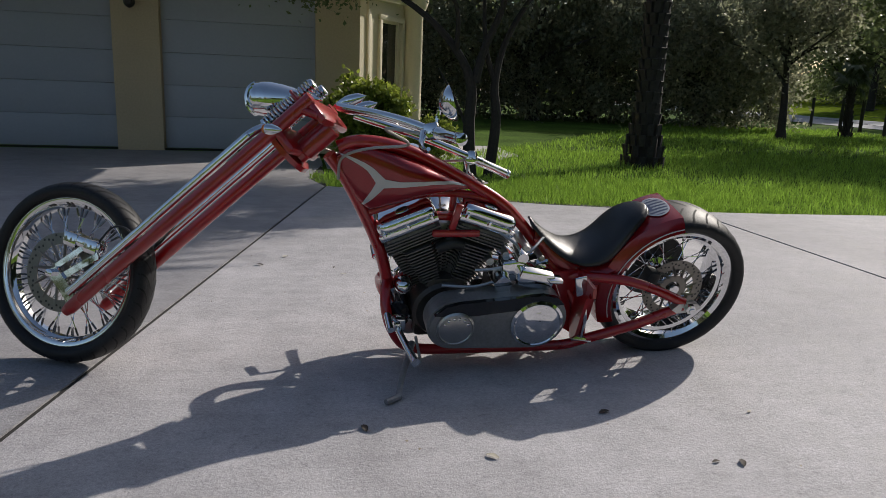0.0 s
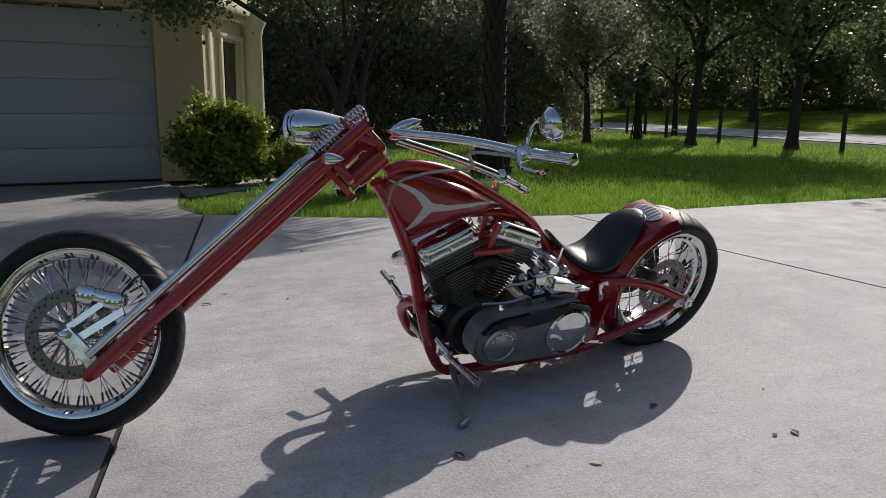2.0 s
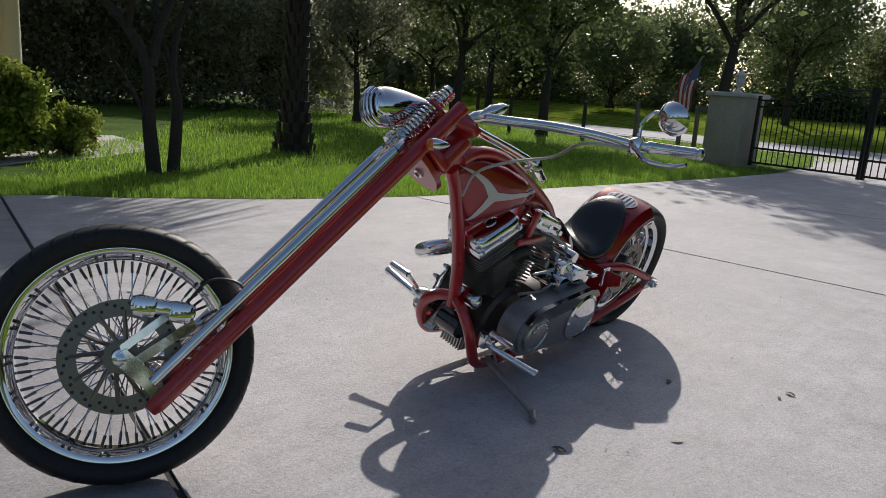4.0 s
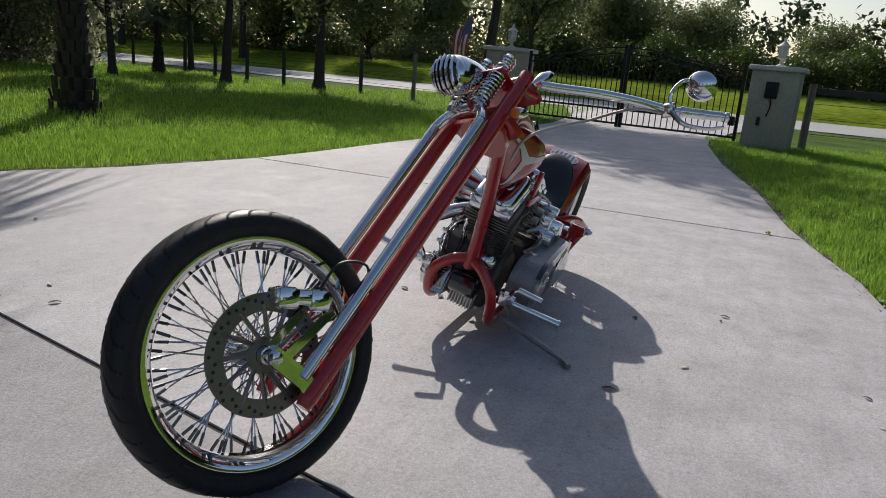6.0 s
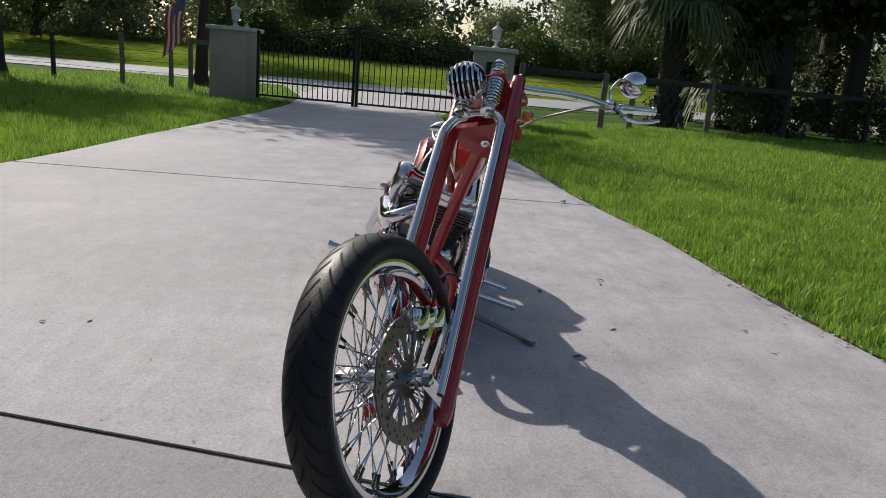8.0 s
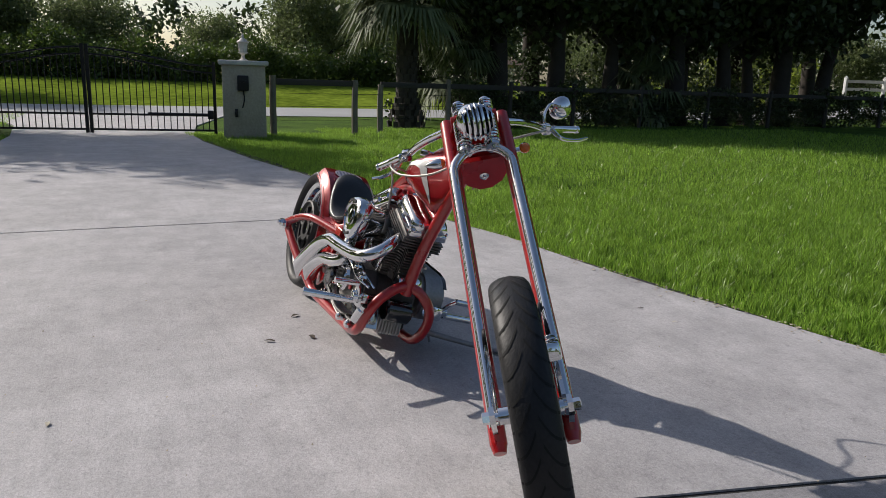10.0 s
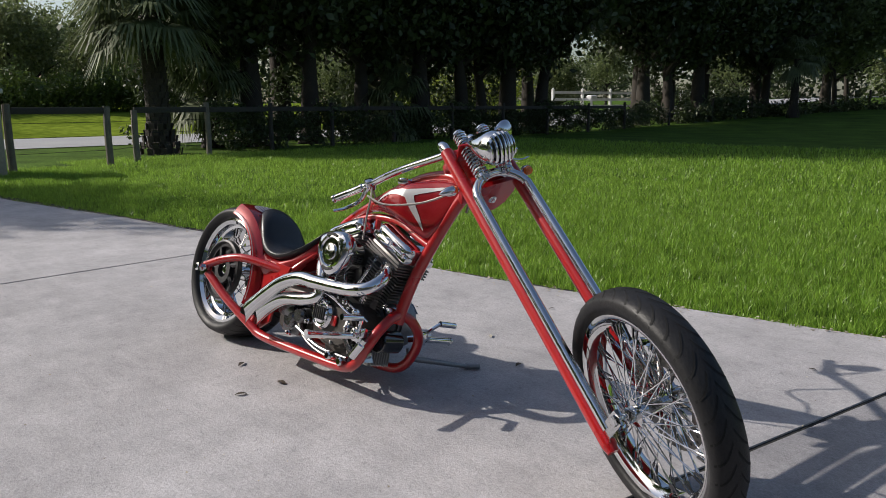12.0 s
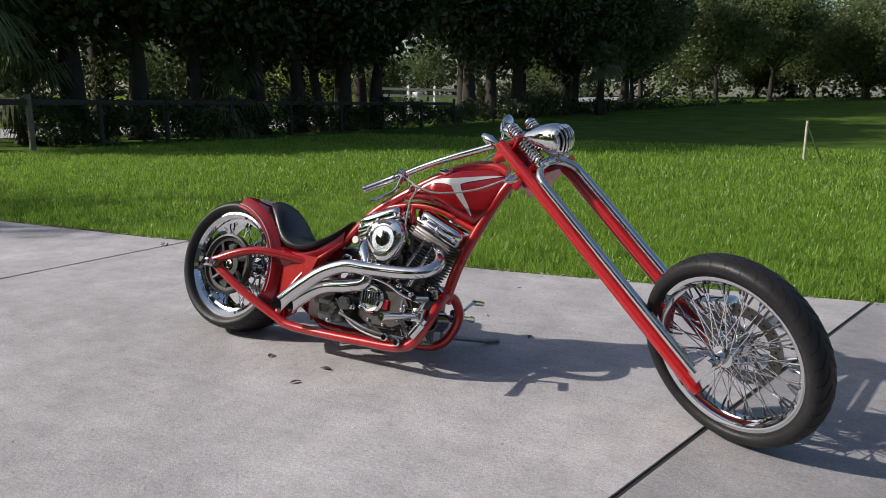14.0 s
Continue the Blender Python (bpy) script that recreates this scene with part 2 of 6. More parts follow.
def tube(bm, pts, r, seg=12, k=6, caps=True, flat=1.0):
    """A round tube along a smooth curve; r is a number or one for each end."""
    path = smooth_path(pts, k) if k else [Vector(q) for q in pts]
    n = len(path)
    rings, side = [], None
    for i, p in enumerate(path):
        d = (path[min(i + 1, n - 1)] - path[max(i - 1, 0)]).normalized()
        if side is None:
            side = d.orthogonal().normalized()
        side = (side - d * side.dot(d)).normalized()
        up = d.cross(side)
        rad = r if not isinstance(r, (tuple, list)) else r[0] + (r[1] - r[0]) * i / (n - 1)
        rings.append([bm.verts.new(p + (side * math.cos(2 * math.pi * j / seg) + up * math.sin(2 * math.pi * j / seg) * flat) * rad) for j in range(seg)])
    for a, b in zip(rings, rings[1:]):
        for j in range(seg):
            bm.faces.new((a[j], a[(j + 1) % seg], b[(j + 1) % seg], b[j]))
    if caps:
        bm.faces.new(rings[0][::-1])
        bm.faces.new(rings[-1])
    return bm


def lathe(bm, prof, m=Matrix(), seg=32, closed=False):
    """Turns a profile of (radius, along) about the local Y axis."""
    rings = []
    for r, y in prof:
        rings.append([bm.verts.new(m @ Vector((r * math.cos(2 * math.pi * j / seg), y, r * math.sin(2 * math.pi * j / seg)))) for j in range(seg)])
    pairs = list(zip(rings, rings[1:])) + ([(rings[-1], rings[0])] if closed else [])
    for a, b in pairs:
        for j in range(seg):
            bm.faces.new((a[j], b[j], b[(j + 1) % seg], a[(j + 1) % seg]))
    if not closed:
        for ring in ((rings[0]), (rings[-1][::-1])):
            if prof[0 if ring is rings[0] else -1][0] > 1e-4:
                bm.faces.new(ring)
    return bm


def box(bm, size, m=Matrix(), bevel=0.0):
    v = bmesh.ops.create_cube(bm, size=1, matrix=m @ Matrix.Diagonal((*size, 1)))["verts"]
    if bevel:
        edges = list({e for q in v for e in q.link_edges})
        bmesh.ops.bevel(bm, geom=edges, offset=bevel, segments=2, affect="EDGES", profile=0.5)
    return bm


def loft(bm, sections, closed_ring=True):
    """Skins rows of points of one length; caps the ends."""
    rows = [[bm.verts.new(p) for p in s] for s in sections]
    n = len(rows[0])
    for a, b in zip(rows, rows[1:]):
        for j in range(n if closed_ring else n - 1):
            bm.faces.new((a[j], a[(j + 1) % n], b[(j + 1) % n], b[j]))
    if closed_ring:
        bm.faces.new(rows[0][::-1])
        bm.faces.new(rows[-1])
    bmesh.ops.recalc_face_normals(bm, faces=bm.faces)
    return bm


def B():
    return bmesh.new()


def T(x, y, z):
    return Matrix.Translation((x, y, z))


def R(deg, axis):
    return Matrix.Rotation(radians(deg), 4, axis)


def interp(x, pts):
    return float(np.interp(x, [p[0] for p in pts], [p[1] for p in pts]))


def plate(bm, outline, thick, m=Matrix()):
    """A flat outline in the local XZ plane given thickness along Y, centred."""
    a = [bm.verts.new(m @ Vector((x, -thick / 2, z))) for x, z in outline]
    b = [bm.verts.new(m @ Vector((x, thick / 2, z))) for x, z in outline]
    n = len(a)
    bm.faces.new(a)
    bm.faces.new(b[::-1])
    for i in range(n):
        bm.faces.new((a[i], b[i], b[(i + 1) % n], a[(i + 1) % n]))
    bmesh.ops.recalc_face_normals(bm, faces=bm.faces)
    return bm


# ---- ground ----
RIGHT_EDGE = [(-15, -3.9), (-9, -3.2), (-4.0, -2.52), (-3.0, -2.32), (-2.4, -2.19), (-1.5, -2.03), (-0.8, -1.90), (-0.2, -1.82), (0.9, -1.73), (1.6, -1.58), (2.5, -1.42), (4.4, -1.24), (7, -0.83), (10.2, -0.52), (11.6, -0.50)]
LEFT_EDGE = [(-1.50, 5.35), (-1.34, 4.83), (-1.0, 4.70), (-0.55, 4.36), (0.1, 4.06), (0.7, 3.78), (1.3, 3.62), (2.1, 3.42), (2.9, 3.32), (4.6, 3.22), (6.7, 3.02), (9.4, 2.80), (11.6, 2.74)]


def right_edge(x):
    return interp(x, RIGHT_EDGE)


def left_edge(x):
    return interp(x, LEFT_EDGE) if x > -1.50 else 8.2


def joint_one(y):
    return -2.466 + 0.2302 * y


def joint_two(y):
    return 2.042 + 0.001 * y


GROUND = [(-400, 2.4), (-100, 2.2), (-80, 1.75), (-66, 1.30), (-56, 0.95), (-48, 0.66), (-41, 0.40), (-34, 0.16), (-29, 0.03), (-25, -0.035), (400, -0.035)]


def ground_z(y):
    return interp(y, GROUND)


ground = part("ground", ([(x, y, z) for y, z in GROUND for x in (-400, 400)], [(2 * i, 2 * i + 1, 2 * i + 3, 2 * i + 2) for i in range(len(GROUND) - 1)]), M_SOIL, sharp=0)
BANK = [(28.8, -0.04), (30.5, 0.12), (33, 0.40), (38, 0.85), (46, 1.30), (60, 1.55), (140, 1.6)]
bank = part("grass_bank", ([(x, y, z) for x, z in BANK for y in (-160, 160)], [(2 * i, 2 * i + 2, 2 * i + 3, 2 * i + 1) for i in range(len(BANK) - 1)]), M_FARLAWN, sharp=0)
tagged(bank, "gently rising sunlit grass bank across the road", "grass bank", kind="structure")
tagged(ground, "flat green mown lawn reaching to the woods", "lawn", kind="structure")


def slab(name, outline, parent, top=0.0, mat=None):
    bm = B()
    v = [bm.verts.new((x, y, top)) for x, y in outline]
    f = bm.faces.new(v)
    f.normal_update()
    if f.normal.z < 0:
        f.normal_flip()
    ext = bmesh.ops.extrude_face_region(bm, geom=[f])
    low = [g for g in ext["geom"] if isinstance(g, bmesh.types.BMVert)]
    bmesh.ops.translate(bm, verts=low, vec=(0, 0, 0))
    for q in v:
        q.co.z = top - 0.12
    bmesh.ops.recalc_face_normals(bm, faces=bm.faces)
    return part(name, bm, mat or M_CONCRETE, parent, sharp=30)


drive = part("driveway", ([(-15, -3.86, -0.007), (-3.0, -2.28, -0.007), (1.0, -1.70, -0.007), (11.5, -0.49, -0.007), (11.5, 2.72, -0.007), (2.6, 3.3, -0.007), (-1.3, 4.7, -0.007), (-1.35, 8.0, -0.007), (-15, 8.0, -0.007)], [(0, 1, 2, 3, 4, 5, 6, 7, 8)]), M_JOINT, sharp=0)
tagged(drive, "pale concrete driveway cast in large slabs with dark joints", "driveway", kind="structure")
G1, G2, G3 = 0.012, 0.013, 0.009
Y0, Y1 = -2.32, 4.83
ys = [Y0 + i * (Y1 - Y0) / 14 for i in range(15)]
ys2 = [3.42 - i * (3.42 + 1.50) / 10 for i in range(11)]
slab("slab", [(joint_one(y) + G1, y) for y in ys] + [p for p in LEFT_EDGE if -1.2 < p[0] < 2.0] + [(joint_two(y) - G2, y) for y in ys2] + [p for p in RIGHT_EDGE[::-1] if -2.6 < p[0] < 2.0], drive)
slab("slab", [p for p in RIGHT_EDGE if p[0] < -3.5] + [(joint_one(y) - G1, y) for y in ys] + [(-1.50, 5.35), (-1.42, 6.1), (-1.30, 6.8), (-1.30, 8.12), (-15, 8.12)], drive, 0.0, M_CONCRETE_OLD)
slab("slab", [(joint_two(y) + G2, y) for y in ys2[::-1]] + [p for p in LEFT_EDGE if 2.2 < p[0] < 5] + [(5.52 - G3, 3.13), (6.08 - G3, 1.0), (6.50 - G3, -0.5), (6.62 - G3, -0.89)] + [p for p in RIGHT_EDGE[::-1] if 2.2 < p[0] < 6], drive)
slab("slab", [(6.62 + G3, -0.89), (6.50 + G3, -0.5), (6.08 + G3, 1.0), (5.52 + G3, 3.13)] + [p for p in LEFT_EDGE if p[0] > 6] + [p for p in RIGHT_EDGE[::-1] if p[0] > 6.8], drive)
slab("slab", [(11.612, -0.50), (11.612, 2.74), (15, 3.0), (20.5, 4.4), (20.5, -2.4), (15, -0.9)], drive, -0.006)
road = part("road", ([(x, y, z + 0.023) for y, z in GROUND for x in (20.5, 28.3)], [(2 * i, 2 * i + 1, 2 * i + 3, 2 * i + 2) for i in range(len(GROUND) - 1)]), M_ASPHALT, sharp=0)
tagged(road, "grey asphalt road beyond the fence", "road", kind="structure")
walkway = slab("pavement", [(-1.25, 6.55), (-0.3, 7.15), (0.5, 7.3), (1.4, 7.95), (1.95, 8.6), (2.0, 10.2), (1.3, 10.2), (1.1, 9.0), (0.2, 8.1), (-0.6, 7.95), (-1.25, 7.5)], None, -0.015)
tagged(walkway, "narrow pale concrete garden walkway", "walkway", kind="structure")


def grass(name, rects, seed, keep):
    """Blades over rectangles (x0, x1, y0, y1, blades a square metre, height); keep says where lawn is."""
    rng = np.random.default_rng(seed)
    V, F = [], []
    for x0, x1, y0, y1, dens, h in rects:
        n = int((x1 - x0) * (y1 - y0) * dens)
        X, Y = rng.uniform(x0, x1, n), rng.uniform(y0, y1, n)
        for x, y in zip(X, Y):
            if not keep(x, y):
                continue
            a, hh, w = rng.uniform(0, 6.283), h * rng.uniform(0.5, 1.3) * (1.0 + 0.75 * noise.noise((x * 7, y * 7, 3.0)) + 0.3 * noise.noise((x * 1.3, y * 1.3, 5.0))), rng.uniform(0.0022, 0.0036) + 0.012 * h + max(0.0, (abs(y) - 4)) * 0.0005
            lean, tw = rng.uniform(0.1, 0.75) * hh, rng.uniform(0, 6.283)
            dx, dy = math.cos(a) * w, math.sin(a) * w
            lx, ly = math.cos(tw) * lean, math.sin(tw) * lean
            i = len(V)
            V += [(x - dx, y - dy, -0.04), (x + dx, y + dy, -0.04), (x + dx * 0.7 + lx * 0.35, y + dy * 0.7 + ly * 0.35, -0.04 + hh * 0.6), (x - dx * 0.7 + lx * 0.35, y - dy * 0.7 + ly * 0.35, -0.04 + hh * 0.6), (x + lx, y + ly, -0.04 + hh)]
            F += [(i, i + 1, i + 2, i + 3), (i + 3, i + 2, i + 4)]
    return part(name, (V, F), M_GRASS, sharp=0)


def lawn_right(x, y):
    return y < right_edge(x) - 0.02 + 0.05 * noise.noise((x * 3, y * 3, 1.0)) + 0.05 * noise.noise((x * 12, y * 12, 4.0)) if x < 11.6 else True


def lawn_left(x, y):
    if x < -1.50 or (x < 11.6 and y < left_edge(x) + 0.03 + 0.06 * noise.noise((x * 3, y * 3, 2.0))):
        return False
    return not (y > 6.55 and x < (y - 6.35) * 0.85 - 0.9)


tagged(grass("grass", [(-5, 3, -3.5, -1.4, 6200, 0.066), (-5, 3, -5.7, -3.5, 4200, 0.066), (3, 12.5, -3.6, -0.4, 2000, 0.066), (-8, 3, -9, -5.7, 1500, 0.072), (-11, -5, -6.5, -2.2, 1400, 0.070), (3, 14, -9, -3.6, 900, 0.075), (-10, 14, -14, -9, 480, 0.080), (-10, 14, -20, -14, 200, 0.085)], 3, lawn_right), "bright green coarse grass blades beside the driveway", "grass", kind="stuff")
tagged(grass("grass", [(-1.5, 3.2, 3.2, 5.7, 3000, 0.080), (3.2, 11.5, 2.6, 5.4, 1500, 0.080), (-0.5, 11.5, 5.4, 9.5, 620, 0.085), (11.5, 20.3, 3.2, 10, 200, 0.09), (0, 17, 9.5, 19.5, 220, 0.09)], 4, lawn_left), "tall green grass blades between driveway and trees", "grass", kind="stuff")


# ---- plants ----
def leaf_mesh(P, size, rng, long=1.8, droop=0.0):
    """Diamond leaves, folded a little, at the points P."""
    n = len(P)
    d = rng.normal(size=(n, 3))
    d[:, 2] -= droop
    d /= np.linalg.norm(d, axis=1)[:, None]
    s = np.cross(d, rng.normal(size=(n, 3)))
    s /= np.linalg.norm(s, axis=1)[:, None]
    u = np.cross(d, s)
    L = (size * rng.uniform(0.6, 1.4, n))[:, None]
    W = L / long * 0.5
    q = np.stack([P, P + d * L * 0.5 + s * W + u * W * 0.35, P + d * L, P + d * L * 0.5 - s * W + u * W * 0.35], 1).reshape(-1, 3)
    f = np.arange(4 * n).reshape(n, 4)
    return q.tolist(), f.tolist()


def cloud(rng, clumps, per, spread):
    """Leaf places: per leaves round each clump centre."""
    C = np.repeat(np.asarray(clumps), per, axis=0)
    return C + rng.normal(size=C.shape) * spread


def blob(rng, n, c, r, hollow=0.45, floor=-9e9):
    """Clump centres in an uneven ellipsoid, fewer in its middle."""
    d = rng.normal(size=(n, 3))
    d /= np.linalg.norm(d, axis=1)[:, None]
    rad = rng.uniform(hollow, 1.0, n) ** 0.6 * (0.82 + 0.3 * np.sin(d[:, 0] * 5 + d[:, 2] * 4) * np.cos(d[:, 1] * 4))
    P = np.asarray(c) + d * rad[:, None] * np.asarray(r)
    return P[P[:, 2] > floor]


def broad_tree(label, m, height, spread, trunk_r, bole, leafmat, seed, clumps=150, per=60, leaf=0.16, limbs=7, group=""):
    rng = np.random.default_rng(seed)
    t = root("tree", m, label, "tree", group)
    bm = B()
    lean = rng.uniform(-0.25, 0.25, 2)
    tube(bm, [(0, 0, -0.1), (lean[0] * 0.3, lean[1] * 0.3, bole * 0.5), (lean[0], lean[1], bole), (lean[0] * 1.4, lean[1] * 1.4, height * 0.72)], (trunk_r, trunk_r * 0.35), 10, 4)
    tube(bm, [(0, 0, -0.12), (0, 0, 0.25)], (trunk_r * 1.45, trunk_r * 1.0), 10, 0)
    for i in range(limbs):
        a = i * 6.283 / limbs + rng.uniform(-0.4, 0.4)
        z0 = bole * rng.uniform(0.75, 1.25)
        reach = spread * rng.uniform(0.5, 0.85)
        p0 = Vector((lean[0] * z0 / bole, lean[1] * z0 / bole, z0))
        p2 = Vector((math.cos(a) * reach, math.sin(a) * reach, min(height * 0.9, z0 + reach * rng.uniform(0.35, 0.9))))
        tube(bm, [p0, p0.lerp(p2, 0.45) + Vector((0, 0, rng.uniform(-0.1, 0.35))), p2], (trunk_r * 0.45, trunk_r * 0.10), 7, 4)
    part("trunk", bm, M_BARK, t)
    c = blob(rng, clumps, (0, 0, (height + bole) / 2), (spread, spread, (height - bole) / 2 * 1.15), 0.3)
    part("crown", leaf_mesh(cloud(rng, c, per, spread * 0.11), leaf, rng), leafmat, t, sharp=0)
    return t


def fan_palm(label, m, height, trunk_r, seed, fronds=34, reach=1.5, boots=True, group="", droop=1.0):
    rng = np.random.default_rng(seed)
    t = root("palm_tree", m, label, "palm tree", group)
    bm = B()
    tube(bm, [(0, 0, -0.1), (0.02, 0, 0.35), (0.03, 0.02, height * 0.5), (0, 0.05, height)], (trunk_r, trunk_r * 0.72), 14, 6)
    part("trunk", bm, M_BARKPALM, t)
    if boots:
        bm = B()
        rows = int(height / 0.16)
        for i in range(rows):
            z = 0.08 + i * 0.16
            rr = trunk_r * (1.62 - 0.74 * min(1, z / 0.8)) if z < 0.8 else trunk_r * (0.86 - 0.14 * z / height)
            for j in range(9):
                a = (j + 0.5 * (i % 2)) * 6.283 / 9 + rng.uniform(-0.1, 0.1)
                mm = T(math.cos(a) * rr, math.sin(a) * rr, z) @ R(math.degrees(a), "Z") @ R((6 if z < 0.9 else 16) + rng.uniform(-6, 6), "Y")
                box(bm, (0.03, trunk_r * 0.42, 0.17), mm)
        tagged(part("bark", bm, M_BARKPALM, t, "rough overlapping stubs of old fronds", sharp=30), kind="stuff")
    V, F = [], []
    stems = B()
    for i in range(fronds):
        a = i * 2.399 + rng.uniform(-0.2, 0.2)
        el = radians(rng.uniform(-50, 75))
        stem = reach * rng.uniform(0.45, 0.7)
        base = Vector((0, 0.05, height + rng.uniform(-0.15, 0.2)))
        d = Vector((math.cos(a) * math.cos(el), math.sin(a) * math.cos(el), math.sin(el)))
        hub = base + d * stem
        tube(stems, [base, base.lerp(hub, 0.5) + Vector((0, 0, 0.05)), hub], (0.02, 0.012), 5, 3)
        side = d.cross(Vector((0, 0, 1))).normalized()
        up = side.cross(d)
        for j in range(26):
            b = radians(-125 + j * 10)
            q = (d * math.cos(b) + side * math.sin(b)).normalized()
            ln = reach * 0.62 * (0.7 + 0.3 * math.cos(b)) * rng.uniform(0.85, 1.1)
            w = q.cross(up).normalized() * 0.042
            mid = hub + q * ln * 0.55 + up * 0.04
            tip = hub + q * ln - Vector((0, 0, droop * ln * rng.uniform(0.35, 0.75)))
            k = len(V)
            V += [tuple(hub), tuple(mid - w), tuple(mid + w), tuple(tip)]
            F += [(k, k + 1, k + 2), (k + 1, k + 3, k + 2)]
    part("frond_stem", stems, M_FROND, t)
    part("crown", (V, F), M_FROND, t, sharp=0)
    return t


def shrub(name, label, m, r, mat, seed, clumps=160, per=55, leaf=0.06, category="bush"):
    rng = np.random.default_rng(seed)
    t = root(name, m, label, category)
    bm = B()
    for i in range(9):
        a = i * 0.7
        tube(bm, [(0.08 * math.cos(a), 0.08 * math.sin(a), -0.05), (r[0] * 0.4 * math.cos(a), r[1] * 0.4 * math.sin(a), r[2] * 0.9)], (0.018, 0.006), 5, 3)
    part("stem", bm, M_BARK, t)
    c = blob(rng, clumps, (0, 0, r[2] * 0.95), r, 0.55, 0.03)
    part("foliage", leaf_mesh(cloud(rng, c, per, min(r) * 0.13), leaf, rng, 1.6), mat, t, sharp=0)
    return t


def leaf_wall(name, label, pts, height, thick, mat, seed, leaf=0.22, dens=9, per=40, category="hedge", base=0.0):
    """A hedge or belt of undergrowth along a line, one thing."""
    rng = np.random.default_rng(seed)
    C = []
    for (x0, y0), (x1, y1) in zip(pts, pts[1:]):
        ln = math.hypot(x1 - x0, y1 - y0)
        n = int(ln * dens)
        s = rng.uniform(0, 1, n)
        bumpy = 0.86 + 0.14 * np.sin(s * ln * 0.9 + seed) + 0.08 * np.sin(s * ln * 2.3)
        z = base + rng.uniform(0.02, 1, n) ** 0.75 * (height - base) * bumpy
        off = rng.normal(size=n) * thick * 0.5
        C.append(np.stack([x0 + (x1 - x0) * s - (y1 - y0) / ln * off, y0 + (y1 - y0) * s + (x1 - x0) / ln * off, z], 1))
    t = part(name, leaf_mesh(cloud(rng, np.concatenate(C), per, thick * 0.22), leaf, rng), mat, sharp=0)
    return tagged(t, label, category, kind="stuff")


# ---- house ----
WALL_Y = 8.1
house = root("garage_house", T(0, WALL_Y, 0), "cream stucco house front with two white garage doors in shade", "house")
bm = B()
comb = [(-16, 0)]
for x0, x1 in ((-9.7, -6.9), (-6.3, -4.07), (-3.46, -1.34)):
    comb += [(x0, 0), (x0, 2.28), (x1, 2.28), (x1, 0)]
plate(bm, [*comb, (-0.72, 0), (-0.72, 4.2), (-16, 4.2)], 0.25, T(0, 0.125, 0))
part("wall", bm, M_STUCCO, house, "cream stucco")
bm = B()
box(bm, (0.25, 7.0, 4.2), T(-1.00, 3.76, 2.1))
part("side_wall", bm, M_STUCCO, house)
bm = B()
plate(bm, [(-16.4, 4.1), (-0.2, 4.1), (-3.5, 6.2), (-16.4, 6.2)], 0.2, T(0, 2.0, 0) @ R(0, "X"))
part("roof", bm, M_ROOF, house)
# Unseen deep overhang, added to keep sky light off wall and doors
bm = B()
box(bm, (16.2, 2.3, 0.14), T(-8.4, -1.0, 2.75))
part("eave", bm, M_TRIM, house)


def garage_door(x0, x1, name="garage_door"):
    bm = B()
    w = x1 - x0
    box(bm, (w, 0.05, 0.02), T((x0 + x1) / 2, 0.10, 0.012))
    d = part(name, bm, M_IRON, house, "white sectional garage door coloured grey as in shade")
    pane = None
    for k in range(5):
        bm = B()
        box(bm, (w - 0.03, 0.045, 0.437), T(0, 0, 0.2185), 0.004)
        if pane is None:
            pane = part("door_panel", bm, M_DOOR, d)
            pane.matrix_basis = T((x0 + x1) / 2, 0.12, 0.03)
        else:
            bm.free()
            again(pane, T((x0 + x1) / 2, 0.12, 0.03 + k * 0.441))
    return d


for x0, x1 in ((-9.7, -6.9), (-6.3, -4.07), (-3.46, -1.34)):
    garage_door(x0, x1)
bm = B()
lathe(bm, [(0.01, 0.0), (0.05, 0.02), (0.07, 0.05), (0.075, 0.06), (0.065, 0.24), (0.09, 0.25), (0.03, 0.33), (0.012, 0.36), (0.01, 0.38)], T(0, 0, 0) @ R(90, "X"), 6)
lantern = root("wall_lantern", T(-3.80, WALL_Y - 0.13, 1.90), "dark bronze wall lantern on the pier between garage doors", "lamp")
part("lantern_body", bm, M_COPPER, lantern)
bm = B()
box(bm, (0.09, 0.02, 0.2), T(0, 0.11, 0.3), 0.005)
tube(bm, [(0, 0.1, 0.34), (0, 0.05, 0.42), (0, 0, 0.38)], 0.01, 6, 4)
part("bracket", bm, M_COPPER, lantern)

entry = root("entry_bay", T(-0.70, 8.36, 0) @ R(53, "Z"), "sunlit cream stucco bay with a tall narrow window", "bay")
# local X runs along the slanted wall, local -Y faces the garden
bm = B()
plate(bm, [(-0.2, 0), (1.62, 0), (1.62, 3.6), (-0.2, 3.6), (-0.2, 2.02), (0.62, 2.02), (1.22, 2.02), (1.22, 0.35), (0.62, 0.35), (0.62, 2.018), (-0.2, 2.018)], 0.30, T(0, 0.15, 0))
# Wall takes the paler trim colour to carry the sun on the bay
part("wall", bm, M_TRIM, entry)
bm = B()
for x0, x1, z0, z1, d in ((0.20, 0.30, 0.0, 2.30, 0.03), (0.52, 0.60, 0.3, 2.0, 0.05), (1.24, 1.32, 0.3, 2.0, 0.05), (0.52, 1.32, 2.0, 2.08, 0.05)):
    box(bm, (x1 - x0, d, z1 - z0), T((x0 + x1) / 2, -d / 2, (z0 + z1) / 2), 0.012)
box(bm, (1.50, 0.10, 0.10), T(0.92, -0.05, 2.32), 0.02)
box(bm, (1.60, 0.20, 0.12), T(0.92, -0.10, 2.43), 0.03)
part("moulding", bm, M_TRIM, entry, "raised pale window surround")
bm = B()
